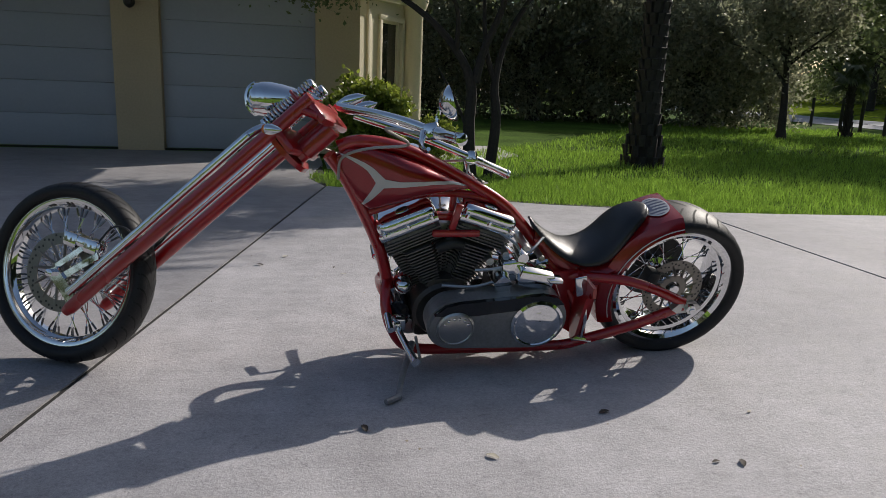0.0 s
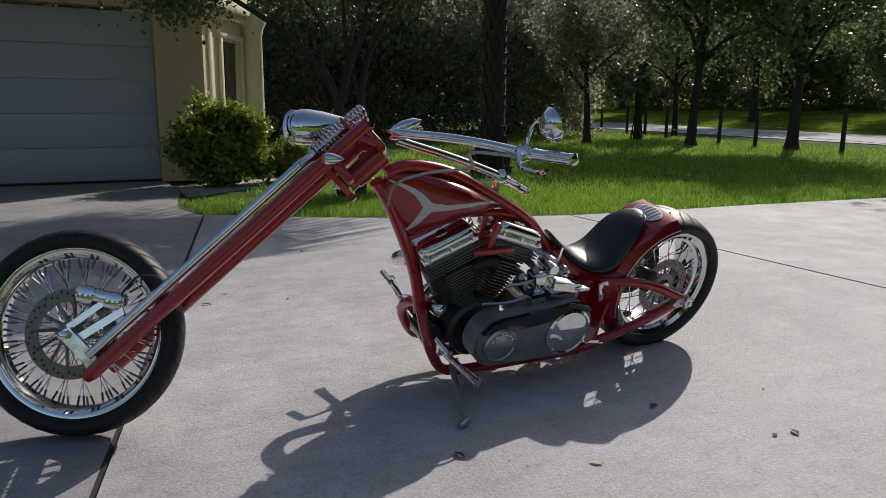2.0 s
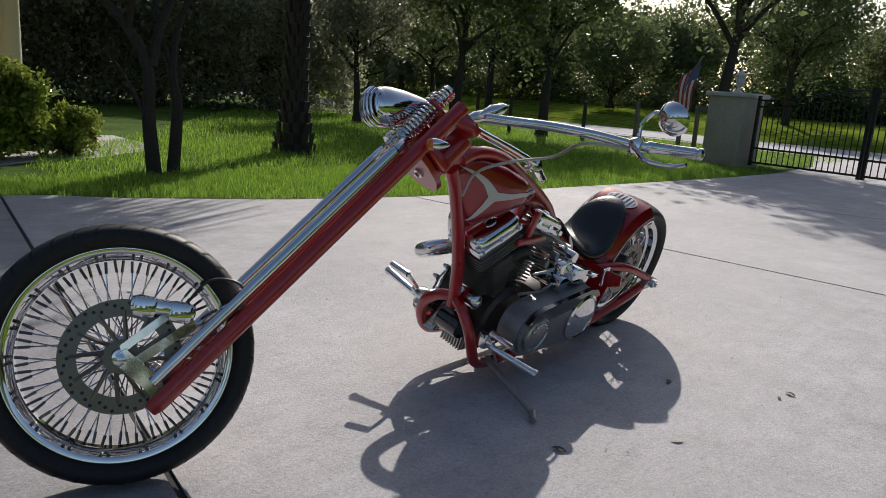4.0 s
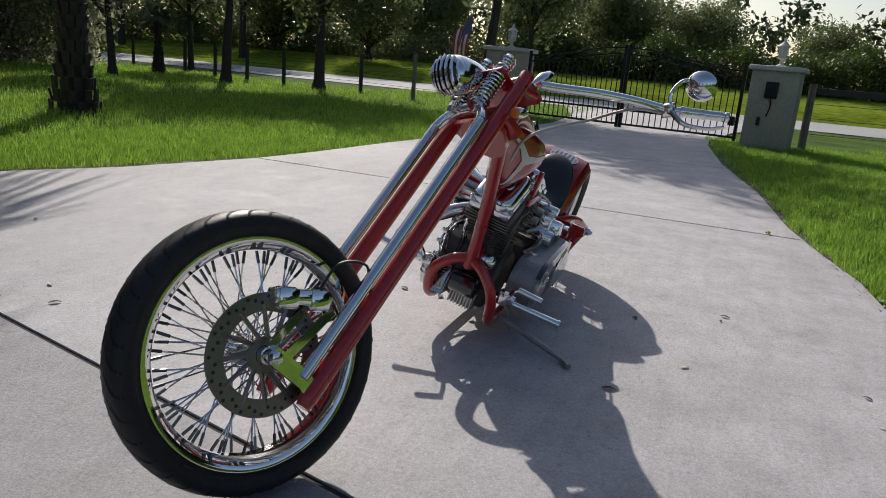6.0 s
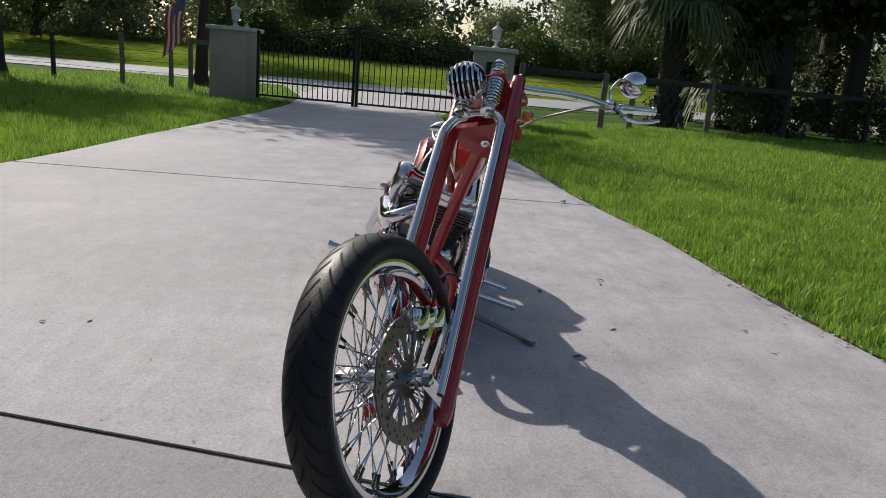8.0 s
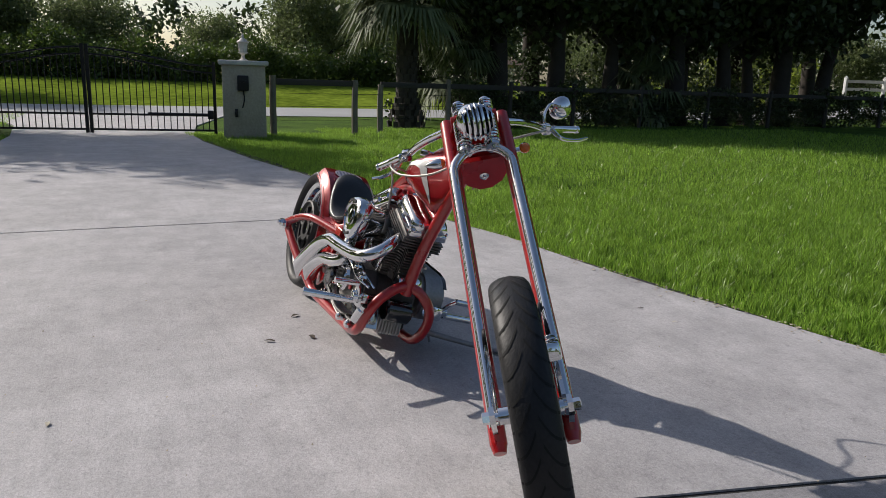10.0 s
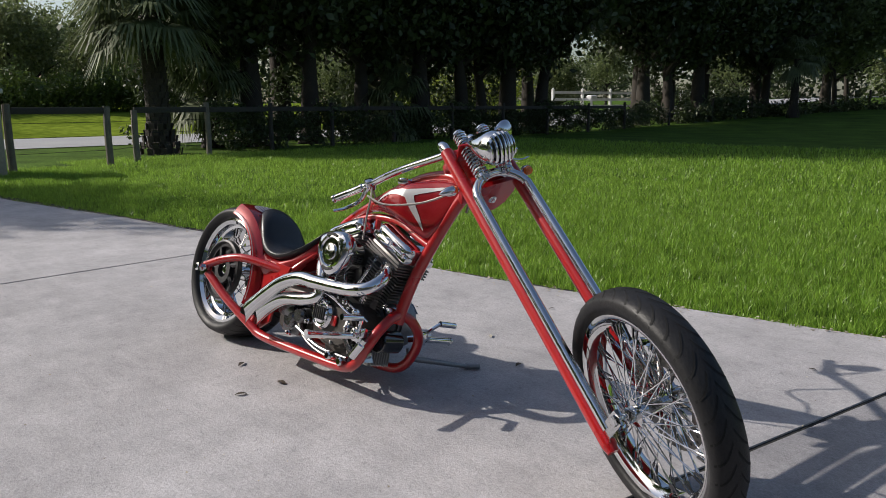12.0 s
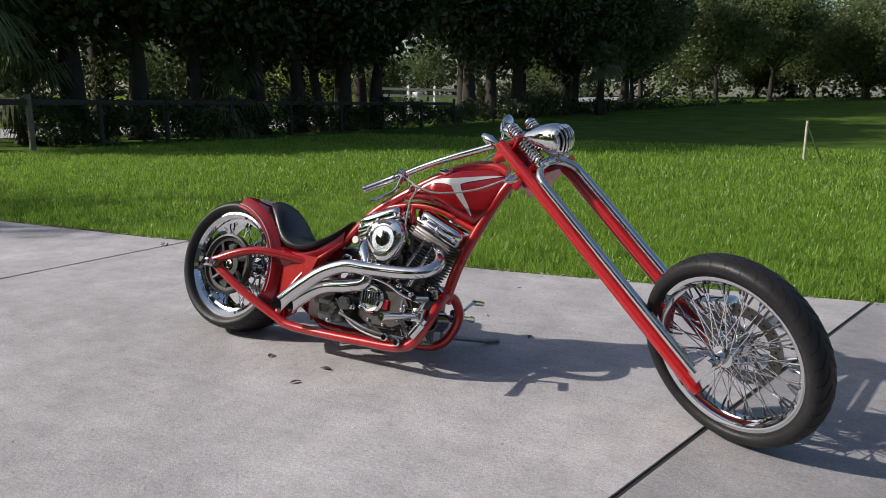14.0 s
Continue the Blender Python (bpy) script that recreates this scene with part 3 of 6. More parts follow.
lathe(bm, [(0.20, 0), (0.20, 0.12), (0.17, 0.15), (0.160, 2.12), (0.18, 2.15), (0.18, 2.20), (0.21, 2.26), (0.25, 2.36), (0.25, 2.44)], T(1.50, -0.10, 0.0) @ R(90, "X"), 20)
part("column", bm, M_TRIM, entry, "smooth round cream column")
bm = B()
box(bm, (0.58, 0.03, 1.66), T(0.92, 0.06, 1.18))
win = part("window", bm, M_GLASS, entry, "tall narrow dark window")
bm = B()
for sx in (-0.275, 0.275):
    box(bm, (0.05, 0.06, 1.66), T(0.92 + sx, 0.04, 1.18), 0.008)
for sz in (0.37, 1.99):
    box(bm, (0.50, 0.06, 0.05), T(0.92, 0.04, sz), 0.008)
part("frame", bm, M_TRIM, win)

# ---- gate, pillars and fences ----
GATE = T(12.06, 1.40, 0) @ R(-10.5, "Z")       # local y runs along the closed gate


def pillar(x, y, label, box_on=True):
    p = root("gate_pillar", T(x, y, 0) @ R(-9, "Z"), label, "pillar", "gate pillars")
    bm = B()
    box(bm, (0.84, 0.84, 1.48), T(0, 0, 0.69), 0.012)
    part("shaft", bm, M_PILLAR, p)
    bm = B()
    box(bm, (0.97, 0.97, 0.09), T(0, 0, 1.465), 0.02)
    part("cap", bm, M_CAP, p, "pale stone cap")
    if box_on:
        bm = B()
        box(bm, (0.10, 0.22, 0.30), T(-0.46, 0.02, 1.07), 0.02)
        box(bm, (0.02, 0.12, 0.05), T(-0.515, 0.02, 1.11), 0.004)
        part("gate_control_box", bm, M_IRON, p, "black control box")
        bm = B()
        tube(bm, [(-0.43, 0.02, 0.93), (-0.435, 0.0, 0.76), (-0.43, 0.04, 0.58)], 0.012, 6)
        box(bm, (0.05, 0.06, 0.16), T(-0.44, 0.16, 0.48), 0.01)
        part("conduit", bm, M_IRON, p)
    return p


pillar(11.62, -1.53, "weathered stucco gate pillar with a black control box")
pillar(12.78, 4.16, "weathered stucco gate pillar beside the flag", False)


def pillar_lamp(x, y):
    p = root("pillar_lamp", T(x, y, 1.51), "small pale metal lantern on a gate pillar", "lamp", "pillar lanterns")
    up = R(90, "X")
    bm = B()
    lathe(bm, [(0.09, 0), (0.09, 0.02), (0.04, 0.05), (0.03, 0.11), (0.05, 0.14), (0.10, 0.16), (0.10, 0.175)], up, 10)
    part("base", bm, M_LAMPBODY, p)
    bm = B()
    lathe(bm, [(0.075, 0.175), (0.095, 0.36)], up, 6)
    part("glass", bm, M_LAMPGLASS, p, "pale frosted glass")
    bm = B()
    lathe(bm, [(0.12, 0.36), (0.125, 0.375), (0.05, 0.44), (0.025, 0.46), (0.03, 0.49), (0.005, 0.54)], up, 10)
    for i in range(6):
        a = i * math.pi / 3
        tube(bm, [(0.08 * math.cos(a), 0.08 * math.sin(a), 0.175), (0.10 * math.cos(a), 0.10 * math.sin(a), 0.36)], 0.007, 4, 0)
    part("cage", bm, M_LAMPBODY, p)


pillar_lamp(11.62, -1.53)
pillar_lamp(12.78, 4.16)


def gate_leaf(y0, y1):
    """Leaf from the pillar side y0 to the middle y1; its double arched top rises to the middle."""
    g = root("iron_gate", GATE, "black wrought iron driveway gate leaf with arched top", "gate", "driveway gate")
    n = 19

    def arch(s):
        return 1.38 + 0.29 * math.sin(s * math.pi / 2) ** 2

    bm = B()
    for z in (0.10, 0.40):
        box(bm, (0.035, abs(y1 - y0), 0.04), T(0, (y0 + y1) / 2, z))
    for y, h in ((y0, 1.44), (y1, 1.70)):
        box(bm, (0.06, 0.06, h), T(0, y, 0.03 + h / 2))
    for drop in (0.0, 0.13):
        tube(bm, [(0, y0 + (y1 - y0) * i / n, arch(i / n) - drop) for i in range(n + 1)], 0.017, 6, 2)
    part("gate_frame", bm, M_IRON, g)
    for i in range(1, n):
        bm = B()
        h = arch(i / n) - 0.13 - 0.08
        box(bm, (0.017, 0.017, h), T(0, y0 + (y1 - y0) * i / n, 0.08 + h / 2))
        part("picket", bm, M_IRON, g)
    for i in range(1, n, 2):
        bm = B()
        box(bm, (0.012, 0.012, 0.13), T(0, y0 + (y1 - y0) * i / n, arch(i / n) - 0.065))
        part("arch_bar", bm, M_IRON, g)
    return g


gate_leaf(-2.38, -0.04)
gate_leaf(2.22, 0.04)
bm = B()
box(bm, (0.10, 0.12, 0.18), T(-0.12, -2.30, 0.42), 0.02)
tube(bm, [(-0.12, -2.28, 0.42), (-0.05, -1.5, 0.42), (-0.03, -1.1, 0.42)], 0.03, 8)
opener = tagged(part("gate_opener", bm, M_IRON), "black gate opener arm fixed to the pillar", "gate opener")
opener.matrix_basis = GATE


def post(x, y, h, r, mat, label, group):
    bm = B()
    tube(bm, [(0, 0, -0.2), (0.01, 0, h * 0.5), (0, 0.01, h)], (r, r * 0.92), 9, 3)
    p = part("fence_post", bm, mat)
    p.matrix_basis = T(x, y, max(0.0, ground_z(y))) @ R(hash((round(x * 10), round(y * 10))) % 360, "Z")
    return tagged(p, label, "post", group)


left_posts = [(14.15, 5.55), (14.7, 6.2), (14.45, 7.3), (15.2, 9.3), (15.0, 11.8), (15.1, 13.2), (15.6, 14.8), (16.3, 16.6), (17.0, 18.4), (17.9, 20.4), (18.4, 22.6)]
for i, (x, y) in enumerate(left_posts):
    post(x, y, 1.08 if i > 2 else 1.2, 0.06, M_DARKPOST if i > 2 else M_WOODPOST, "dark round wooden fence post in the lawn" if i > 2 else "grey weathered round fence post by the gate", "roadside fence posts")
wire = root("fence_wire", T(left_posts[0][0], left_posts[0][1], 0), "thin dark fence wire strung between posts", "wire")
for a, b in zip(left_posts, left_posts[1:]):
    for z in (0.30, 0.55, 0.80, 1.0):
        bm = B()
        o = Vector((left_posts[0][0], left_posts[0][1], 0))
        tube(bm, [Vector((*a, z)) - o, Vector((*b, z)) - o], 0.006, 4, 0, False)
        part("strand", bm, M_IRON, wire)
bm = B()
box(bm, (1.75, 0.05, 0.12), T(13.66, 5.05, 1.12) @ R(45, "Z"))
tagged(part("fence_rail", bm, M_WOODPOST), "weathered plank rail joining pillar and posts", "rail")
right_posts = [(12.0, -2.2), (12.3, -4.13), (13.05, -5.02), (13.85, -7.2), (14.7, -9.6), (15.3, -12.2), (15.5, -15), (15.6, -18), (15.6, -21), (15.6, -24), (15.5, -27), (15.4, -30), (15.1, -34), (14.6, -38), (14.0, -42), (13.2, -46), (12.2, -50), (10.9, -54)]
for i, (x, y) in enumerate(right_posts):
    post(x, y, (1.25, 1.2, 1.12, 1.3)[i] if i < 4 else 1.3, 0.075 if i < 4 else 0.07, M_WOODPOST if i < 4 else M_DARKPOST, "grey weathered round fence post in the grass" if i < 4 else "dark round fence post under the trees", "side fence posts")
rail = root("fence_rail", T(right_posts[2][0], right_posts[2][1], 1.12), "dark weathered plank top rail of the fence", "rail")
ends = [right_posts[0], right_posts[1]], *zip(right_posts[2:11], right_posts[3:12])
for a, b in ends:
    d = Vector((b[0] - a[0], b[1] - a[1], 0))
    bm = B()
    box(bm, (d.length - 0.01, 0.05, 0.13), T((a[0] + b[0]) / 2 - right_posts[2][0], (a[1] + b[1]) / 2 - right_posts[2][1], 0) @ R(math.degrees(math.atan2(d.y, d.x)), "Z"), 0.006)
    part("plank", bm, M_DARKPOST, rail)
wire = root("fence_wire", T(right_posts[0][0], right_posts[0][1], 0), "thin dark wire of the side fence", "wire")
for a, b in zip(right_posts, right_posts[1:]):
    for z in (0.3, 0.6, 0.88):
        bm = B()
        o = Vector((right_posts[0][0], right_posts[0][1], 0))
        tube(bm, [Vector((*a, z + max(0.0, ground_z(a[1])))) - o, Vector((*b, z + max(0.0, ground_z(b[1])))) - o], 0.006, 4, 0, False)
        part("strand", bm, M_IRON, wire)

flag = root("flag", T(14.2, 5.9, 0), "faded striped flag on a slanting pole by the gate", "flag")
bm = B()
tube(bm, [(0, 0.5, 1.15), (0, -0.25, 2.35)], 0.015, 8, 0)
part("pole", bm, M_WOODPOST, flag)
for k in range(7):
    V, F = [], []
    for i in range(9):
        s = i / 8
        for e in (0, 1):
            u = (k + e) / 7 * 0.62
            V.append((0.06 * math.sin(s * 7 + u * 6), -0.22 + u * 0.72 + 0.1 * s, 2.28 - u * 0.75 - s * 1.15))
        if i:
            j = 2 * i
            F.append((j - 2, j - 1, j + 1, j))
    stripe = part("stripe", (V, F), M_FLAGRED if k % 2 == 0 else M_FLAGWHITE, flag, sharp=0)
V, F = [], []
for i in range(5):
    s = i / 8
    for e in (0, 1):
        u = e * 0.62 * 0.55
        V.append((0.06 * math.sin(s * 7 + u * 6) - 0.006, -0.22 + u * 0.72 + 0.1 * s, 2.28 - u * 0.75 - s * 1.15))
    if i:
        j = 2 * i
        F.append((j - 2, j - 1, j + 1, j))
part("canton", (V, F), M_FLAGBLUE, flag, "dark blue canton", sharp=0)

# white fence and far house across the road
for (x0, y0), (x1, y1) in (((25.8, -38.4), (23.8, -45.8)), ((22.6, -50.2), (21.2, -55.4))):
    f = root("white_fence", T(x0, y0, 0.37), "white painted post and rail fence across the road", "fence", "far white fence")
    d = Vector((x1 - x0, y1 - y0, 0))
    ang = R(math.degrees(math.atan2(d.y, d.x)), "Z")
    bm = B()
    box(bm, (0.16, 0.16, 1.9), T(0, 0, 0.95))
    lathe(bm, [(0.12, 0), (0.001, 0.12)], T(0, 0, 1.9) @ R(90, "X"), 4)
    p0 = part("post", bm, M_WHITE, f)
    for k in range(1, 4):
        again(p0, T(*(d * k / 3)))
    bm = B()
    box(bm, (d.length, 0.05, 0.17))
    r0 = part("rail", bm, M_WHITE, f)
    r0.matrix_basis = T(*(d / 2 + Vector((0, 0, 0.8)))) @ ang
    again(r0, T(*(d / 2 + Vector((0, 0, 1.25)))) @ ang)
    again(r0, T(*(d / 2 + Vector((0, 0, 1.7)))) @ ang)
mail = root("mailbox", T(24.6, -41.2, 0), "white mailbox on a post by the far road", "mailbox")
bm = B()
box(bm, (0.12, 0.12, 1.5), T(0, 0, 0.75))
part("post", bm, M_WHITE, mail)
bm = B()
box(bm, (0.5, 0.8, 0.4), T(0, 0, 1.7), 0.12)
part("box", bm, M_WHITE, mail)
far_house = root("far_house", T(70, -33, 1.0) @ Matrix.Diagonal((0.8, 0.7, 0.8, 1)), "low distant house with a brown roof among trees", "house")
bm = B()
box(bm, (10, 18, 3.2), T(0, 0, 1.6))
part("wall", bm, M_STUCCO, far_house)
bm = B()
loft(bm, [[(-6, -10, 3.1), (6, -10, 3.1), (0, -6, 6.2)], [(-6, 10, 3.1), (6, 10, 3.1), (0, 6, 6.2)]])
part("roof", bm, M_ROOF, far_house)
for yy in (-6, -1, 4):
    bm = B()
    box(bm, (0.1, 1.8, 1.4), T(-5.02, yy, 1.7))
    part("window", bm, M_GLASS, far_house)
stake = root("garden_stake", T(-1.70, -15.5, -0.03), "thin pale wooden stake with a green stick in the lawn", "stake")
bm = B()
tube(bm, [(0, 0, -0.1), (0, 0, 0.86)], 0.03, 6, 0)
part("stake_post", bm, M_PALELEAF, stake)
bm = B()
tube(bm, [(-0.35, 0, 0), (-0.02, 0, 0.75)], 0.02, 6, 0)
part("stick", bm, M_HEDGE, stake)

pole = root("utility_pole", T(-4.2, -62.0, 1.1), "grey wooden utility pole with a pale transformer can", "utility pole")
bm = B()
tube(bm, [(0, 0, -0.3), (0, 0.02, 4.5), (0, 0.03, 9.0)], (0.15, 0.10), 12, 2)
part("pole", bm, M_WOODPOST, pole)
bm = B()
lathe(bm, [(0.001, 0), (0.24, 0.0), (0.26, 0.05), (0.26, 0.86), (0.22, 0.93), (0.001, 0.96)], T(0.34, 0.05, 5.9), 20)
part("transformer", bm, M_WHITE, pole, "pale grey metal transformer can")
for dz in (6.1, 6.6):
    bm = B()
    box(bm, (0.24, 0.08, 0.06), T(0.15, 0.04, dz), 0.006)
    part("bracket", bm, M_IRON, pole)

# ---- garden plants ----
shrub("bush", "dense green bush with sunlit yellow-green leaf colour by the garage", T(-0.66, 7.42, -0.03), (0.68, 0.50, 0.60), M_LEAFLIT, 11, 260, 52, 0.075)
shrub("bush", "low pale green bush beside the walkway", T(0.32, 7.65, -0.03), (0.36, 0.34, 0.33), M_LEAFLIT, 12, 110, 50, 0.05)
garden = root("tree", T(0.45, 5.78, -0.03), "small tree with several crooked dark trunks in the lawn", "tree")
bm = B()
for pts, r in ((((0.0, 0, -0.1), (-0.05, 0.03, 0.6), (-0.04, 0.05, 1.1), (-0.22, 0.1, 1.5), (-0.62, 0.15, 1.9), (-1.3, 0.2, 2.3)), (0.085, 0.025)),
               (((0.0, 0.05, 1.15), (0.10, 0.05, 1.55), (0.30, 0.0, 2.1), (0.35, -0.2, 3.0)), (0.06, 0.025)),
               (((0.22, 0.05, -0.1), (0.30, 0.08, 0.7), (0.27, 0.12, 1.15), (0.42, 0.2, 1.7), (0.85, 0.3, 2.4)), (0.075, 0.025)),
               (((0.27, 0.12, 1.15), (0.15, 0.2, 1.6), (0.12, 0.3, 2.4)), (0.04, 0.02)),
               (((-0.04, 0.05, 0.55), (-0.25, 0.1, 1.0), (-0.42, 0.2, 1.3)), (0.025, 0.008)),
               (((-0.22, 0.1, 1.5), (-0.35, -0.3, 2.0), (-0.8, -0.7, 2.3)), (0.035, 0.012)),
               (((0.30, 0.0, 2.1), (0.6, -0.5, 2.4), (0.9, -0.9, 2.6)), (0.03, 0.012))):
    tube(bm, pts, r, 8, 5)
part("trunk", bm, M_BARK, garden)
rng = np.random.default_rng(21)
c = np.concatenate([blob(rng, 210, (-0.2, 0.3, 3.3), (2.3, 1.9, 1.15), 0.2, 2.15), blob(rng, 16, (-1.9, -0.3, 2.2), (0.55, 0.35, 0.18), 0.1), blob(rng, 14, (0.5, -0.9, 2.5), (1.0, 0.4, 0.3), 0.1)])
part("crown", leaf_mesh(cloud(rng, c, 110, 0.15), 0.062, rng), M_LEAF, garden, sharp=0)

fan_palm("tall palm with a thick rough dark trunk in the lawn", T(3.58, 7.50, -0.03), 5.4, 0.205, 31, 34, 1.7)
fan_palm("cabbage palm with drooping fan fronds beside the fence", T(15.3, -6.6, -0.03), 3.5, 0.34, 32, 52, 1.75, droop=0.8)
fan_palm("young palm with pale fronds under the trees", T(17.0, -9.0, -0.03), 1.5, 0.16, 33, 26, 1.5, droop=1.2)
fan_palm("young palm with pale fronds under the trees", T(16.6, -16.0, -0.03), 1.2, 0.16, 34, 26, 1.5, droop=1.2)
fan_palm("pale fronded palm at the edge of the woods", T(14.3, 15.9, -0.03), 1.6, 0.12, 35, 14, 0.55)

# large trees, built a few times over and copied
oak = broad_tree("large oak with a dark trunk and open grey-green crown", T(14.7, 10.4, -0.03), 6.8, 2.7, 0.17, 2.4, M_LEAF, 41, 230, 50, 0.16, 8, "lawn trees")
oak2 = broad_tree("tall slim tree with dark trunk and high crown", T(13.2, 12.5, -0.03), 7.3, 2.3, 0.15, 2.6, M_LEAF, 42, 190, 50, 0.16, 8, "lawn trees")
for x, y, a, s in ((16.6, 6.0, 300, 1.30), (17.3, 17.2, 200, 0.8), (19.5, 27, 30, 1.3), (32, 26, 10, 1.5), (33, 36, 60, 1.7), (28, 46, 100, 1.8), (36, 10, 150, 1.4)):
    copy_thing(oak2 if int(a) % 20 == 0 else oak, T(x, y, -0.03) @ R(a, "Z") @ Matrix.Diagonal((s, s, s, 1)))
dark = broad_tree("dense dark woodland tree", T(-7, 19.5, -0.03), 8.0, 3.2, 0.20, 1.7, M_LEAFWOOD, 43, 230, 64, 0.16, 8, "woodland trees")
dark2 = broad_tree("dense dark woodland tree with low branches", T(-3, 20.5, -0.03), 7.2, 3.4, 0.18, 1.2, M_LEAFWOOD, 44, 230, 64, 0.16, 8, "woodland trees")
# Copies with x at -16 or less are unseen, added for reflections
for i, (x, y) in enumerate(((-11, 20), (0.5, 18.6), (3.5, 19.4), (6.2, 18.0), (9, 19.6), (-6, 25), (-16, 16), (-22, 8), (-24, -2), (-24, -14), (-22, -26), (-16, -36), (12.6, 18.2))):
    copy_thing(dark if i % 2 else dark2, T(x, y + (2.6 if y > 15 else 0), -0.03) @ R(i * 77, "Z") @ Matrix.Diagonal((1, 1, 0.95 + 0.08 * (i % 4), 1)))
# Front belt takes the haze-lifted leaf tone, not the shade-dark one
leaf_wall("undergrowth", "dark dense undergrowth at the foot of the woods", [(-14, 18.6), (-4, 19.6), (4.6, 20.4), (7, 20.6), (8.6, 19.6), (10, 18.8), (11.5, 18.0), (14.2, 18.4)], 3.6, 1.0, M_LEAFWOOD, 51, 0.13, 56, 50, "undergrowth")

# Added belt in shade-dark leaves, hiding the bright ground beyond the undergrowth
leaf_wall("undergrowth", "added shade-dark thicket closing gaps deep in the woods", [(-14, 23.5), (-4, 24.5), (6, 25), (12, 23.5), (15, 22)], 4.0, 1.4, M_LEAFSHADE, 60, 0.24, 34, 44, "undergrowth")
grey = broad_tree("spreading grey-green tree before the woods", T(11.2, 14.6, -0.03), 5.0, 1.9, 0.12, 1.8, M_LEAFWOOD, 49, 120, 100, 0.11, 9, "lawn trees")

# tree row along the side fence, its shade put into the leaf colour
row = broad_tree("big shadowed roadside tree with thick dark trunk", T(17.0, -10.4, -0.03), 9.5, 3.9, 0.42, 3.6, M_LEAFSHADE, 45, 290, 46, 0.30, 9, "side tree row")
row2 = broad_tree("shadowed roadside tree with forked dark trunk", T(17.0, -14.8, -0.03), 9.0, 3.8, 0.32, 3.4, M_LEAFSHADE, 46, 280, 46, 0.30, 9, "side tree row")
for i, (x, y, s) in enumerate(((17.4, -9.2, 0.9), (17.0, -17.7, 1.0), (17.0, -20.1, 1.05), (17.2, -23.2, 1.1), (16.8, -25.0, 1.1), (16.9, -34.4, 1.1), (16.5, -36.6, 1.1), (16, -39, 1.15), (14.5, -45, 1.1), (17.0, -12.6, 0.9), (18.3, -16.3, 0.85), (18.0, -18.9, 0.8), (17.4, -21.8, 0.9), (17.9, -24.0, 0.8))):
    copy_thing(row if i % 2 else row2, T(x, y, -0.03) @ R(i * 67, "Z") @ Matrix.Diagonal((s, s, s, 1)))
tall = broad_tree("very tall shadowed roadside tree with a spreading crown", T(19.6, -8.6, -0.03), 14.5, 4.7, 0.36, 4.2, M_LEAFSHADE, 47, 420, 50, 0.34, 10, "side tree row")
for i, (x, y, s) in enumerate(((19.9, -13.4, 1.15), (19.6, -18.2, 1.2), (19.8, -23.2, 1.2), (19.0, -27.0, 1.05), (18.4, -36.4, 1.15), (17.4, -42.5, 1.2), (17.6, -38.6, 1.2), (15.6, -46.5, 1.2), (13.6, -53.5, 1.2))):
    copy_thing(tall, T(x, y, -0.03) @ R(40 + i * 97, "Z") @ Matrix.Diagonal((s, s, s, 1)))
low = broad_tree("dark low-branched tree at the end of the lawn", T(12.2, -51.0, 0.7), 8.5, 3.4, 0.2, 2.6, M_LEAF, 50, 300, 56, 0.26, 8, "end of lawn trees")
for i, (x, y, s) in enumerate(((13.5, -58, 1.1), (5.5, -74, 1.3), (-14, -60, 1.3), (-20, -50, 1.1), (9.0, -66, 1.2))):
    copy_thing(low, T(x, y, ground_z(y)) @ R(i * 71, "Z") @ Matrix.Diagonal((s, s, s, 1)))
leaf_wall("vine_hedge", "low ragged vine hedge grown through the side fence", [(15.2, -8.0), (15.6, -12), (15.9, -18), (15.9, -26), (15.6, -34)], 1.25, 0.40, M_LEAFSHADE, 52, 0.11, 38, 30, "hedge")
leaf_wall("undergrowth", "shade-dark shrubs filling the gaps behind the roadside trees", [(19.6, -7.5), (19.4, -14), (19.2, -21), (19.0, -26.0)], 2.7, 0.7, M_LEAFSHADE, 58, 0.16, 12, 40, "undergrowth")
leaf_wall("undergrowth", "shade-dark shrubs beyond the white fence", [(18.6, -38.5), (17.0, -48)], 2.8, 0.8, M_LEAFSHADE, 59, 0.18, 16, 40, "undergrowth")
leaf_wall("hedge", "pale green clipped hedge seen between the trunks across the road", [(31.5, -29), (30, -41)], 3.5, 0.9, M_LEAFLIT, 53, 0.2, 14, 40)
leaf_wall("undergrowth", "mixed bushes at the end of the lawn", [(15.5, -36), (13, -48), (9, -60), (3, -74), (-8, -78), (-18, -66)], 1.5, 0.9, M_LEAFSHADE, 54, 0.2, 13, 36, "undergrowth")

# hedge and trees across the road beyond the gate
leaf_wall("hedge", "tall dense green hedge across the road", [(40, -19), (40, -10), (41, 0), (42, 13)], 3.3, 1.3, M_HEDGE, 55, 0.19, 56, 42)
leaf_wall("undergrowth", "dark bushes along the far side of the road", [(41, 14), (40, 28), (36, 48), (28, 66)], 2.8, 1.6, M_LEAF, 56, 0.2, 22, 46, "undergrowth")
for i, (x, y, s) in enumerate(((46, -22, 1.0), (52, -13, 1.05), (54, 3, 0.95), (52, 9, 1.05), (48, 20, 1.1), (46, 31, 1.2), (42, 42, 1.2), (36, 55, 1.3), (44, -34, 1.0), (40, -46, 1.1), (34, -58, 1.1), (24, -64, 1.2), (26, 66, 1.3), (14, 60, 1.4), (56, -40, 1.1))):
    copy_thing(oak if i % 2 else oak2, T(x, y, -0.03) @ R(i * 51, "Z") @ Matrix.Diagonal((s, s, s * 0.9, 1)))
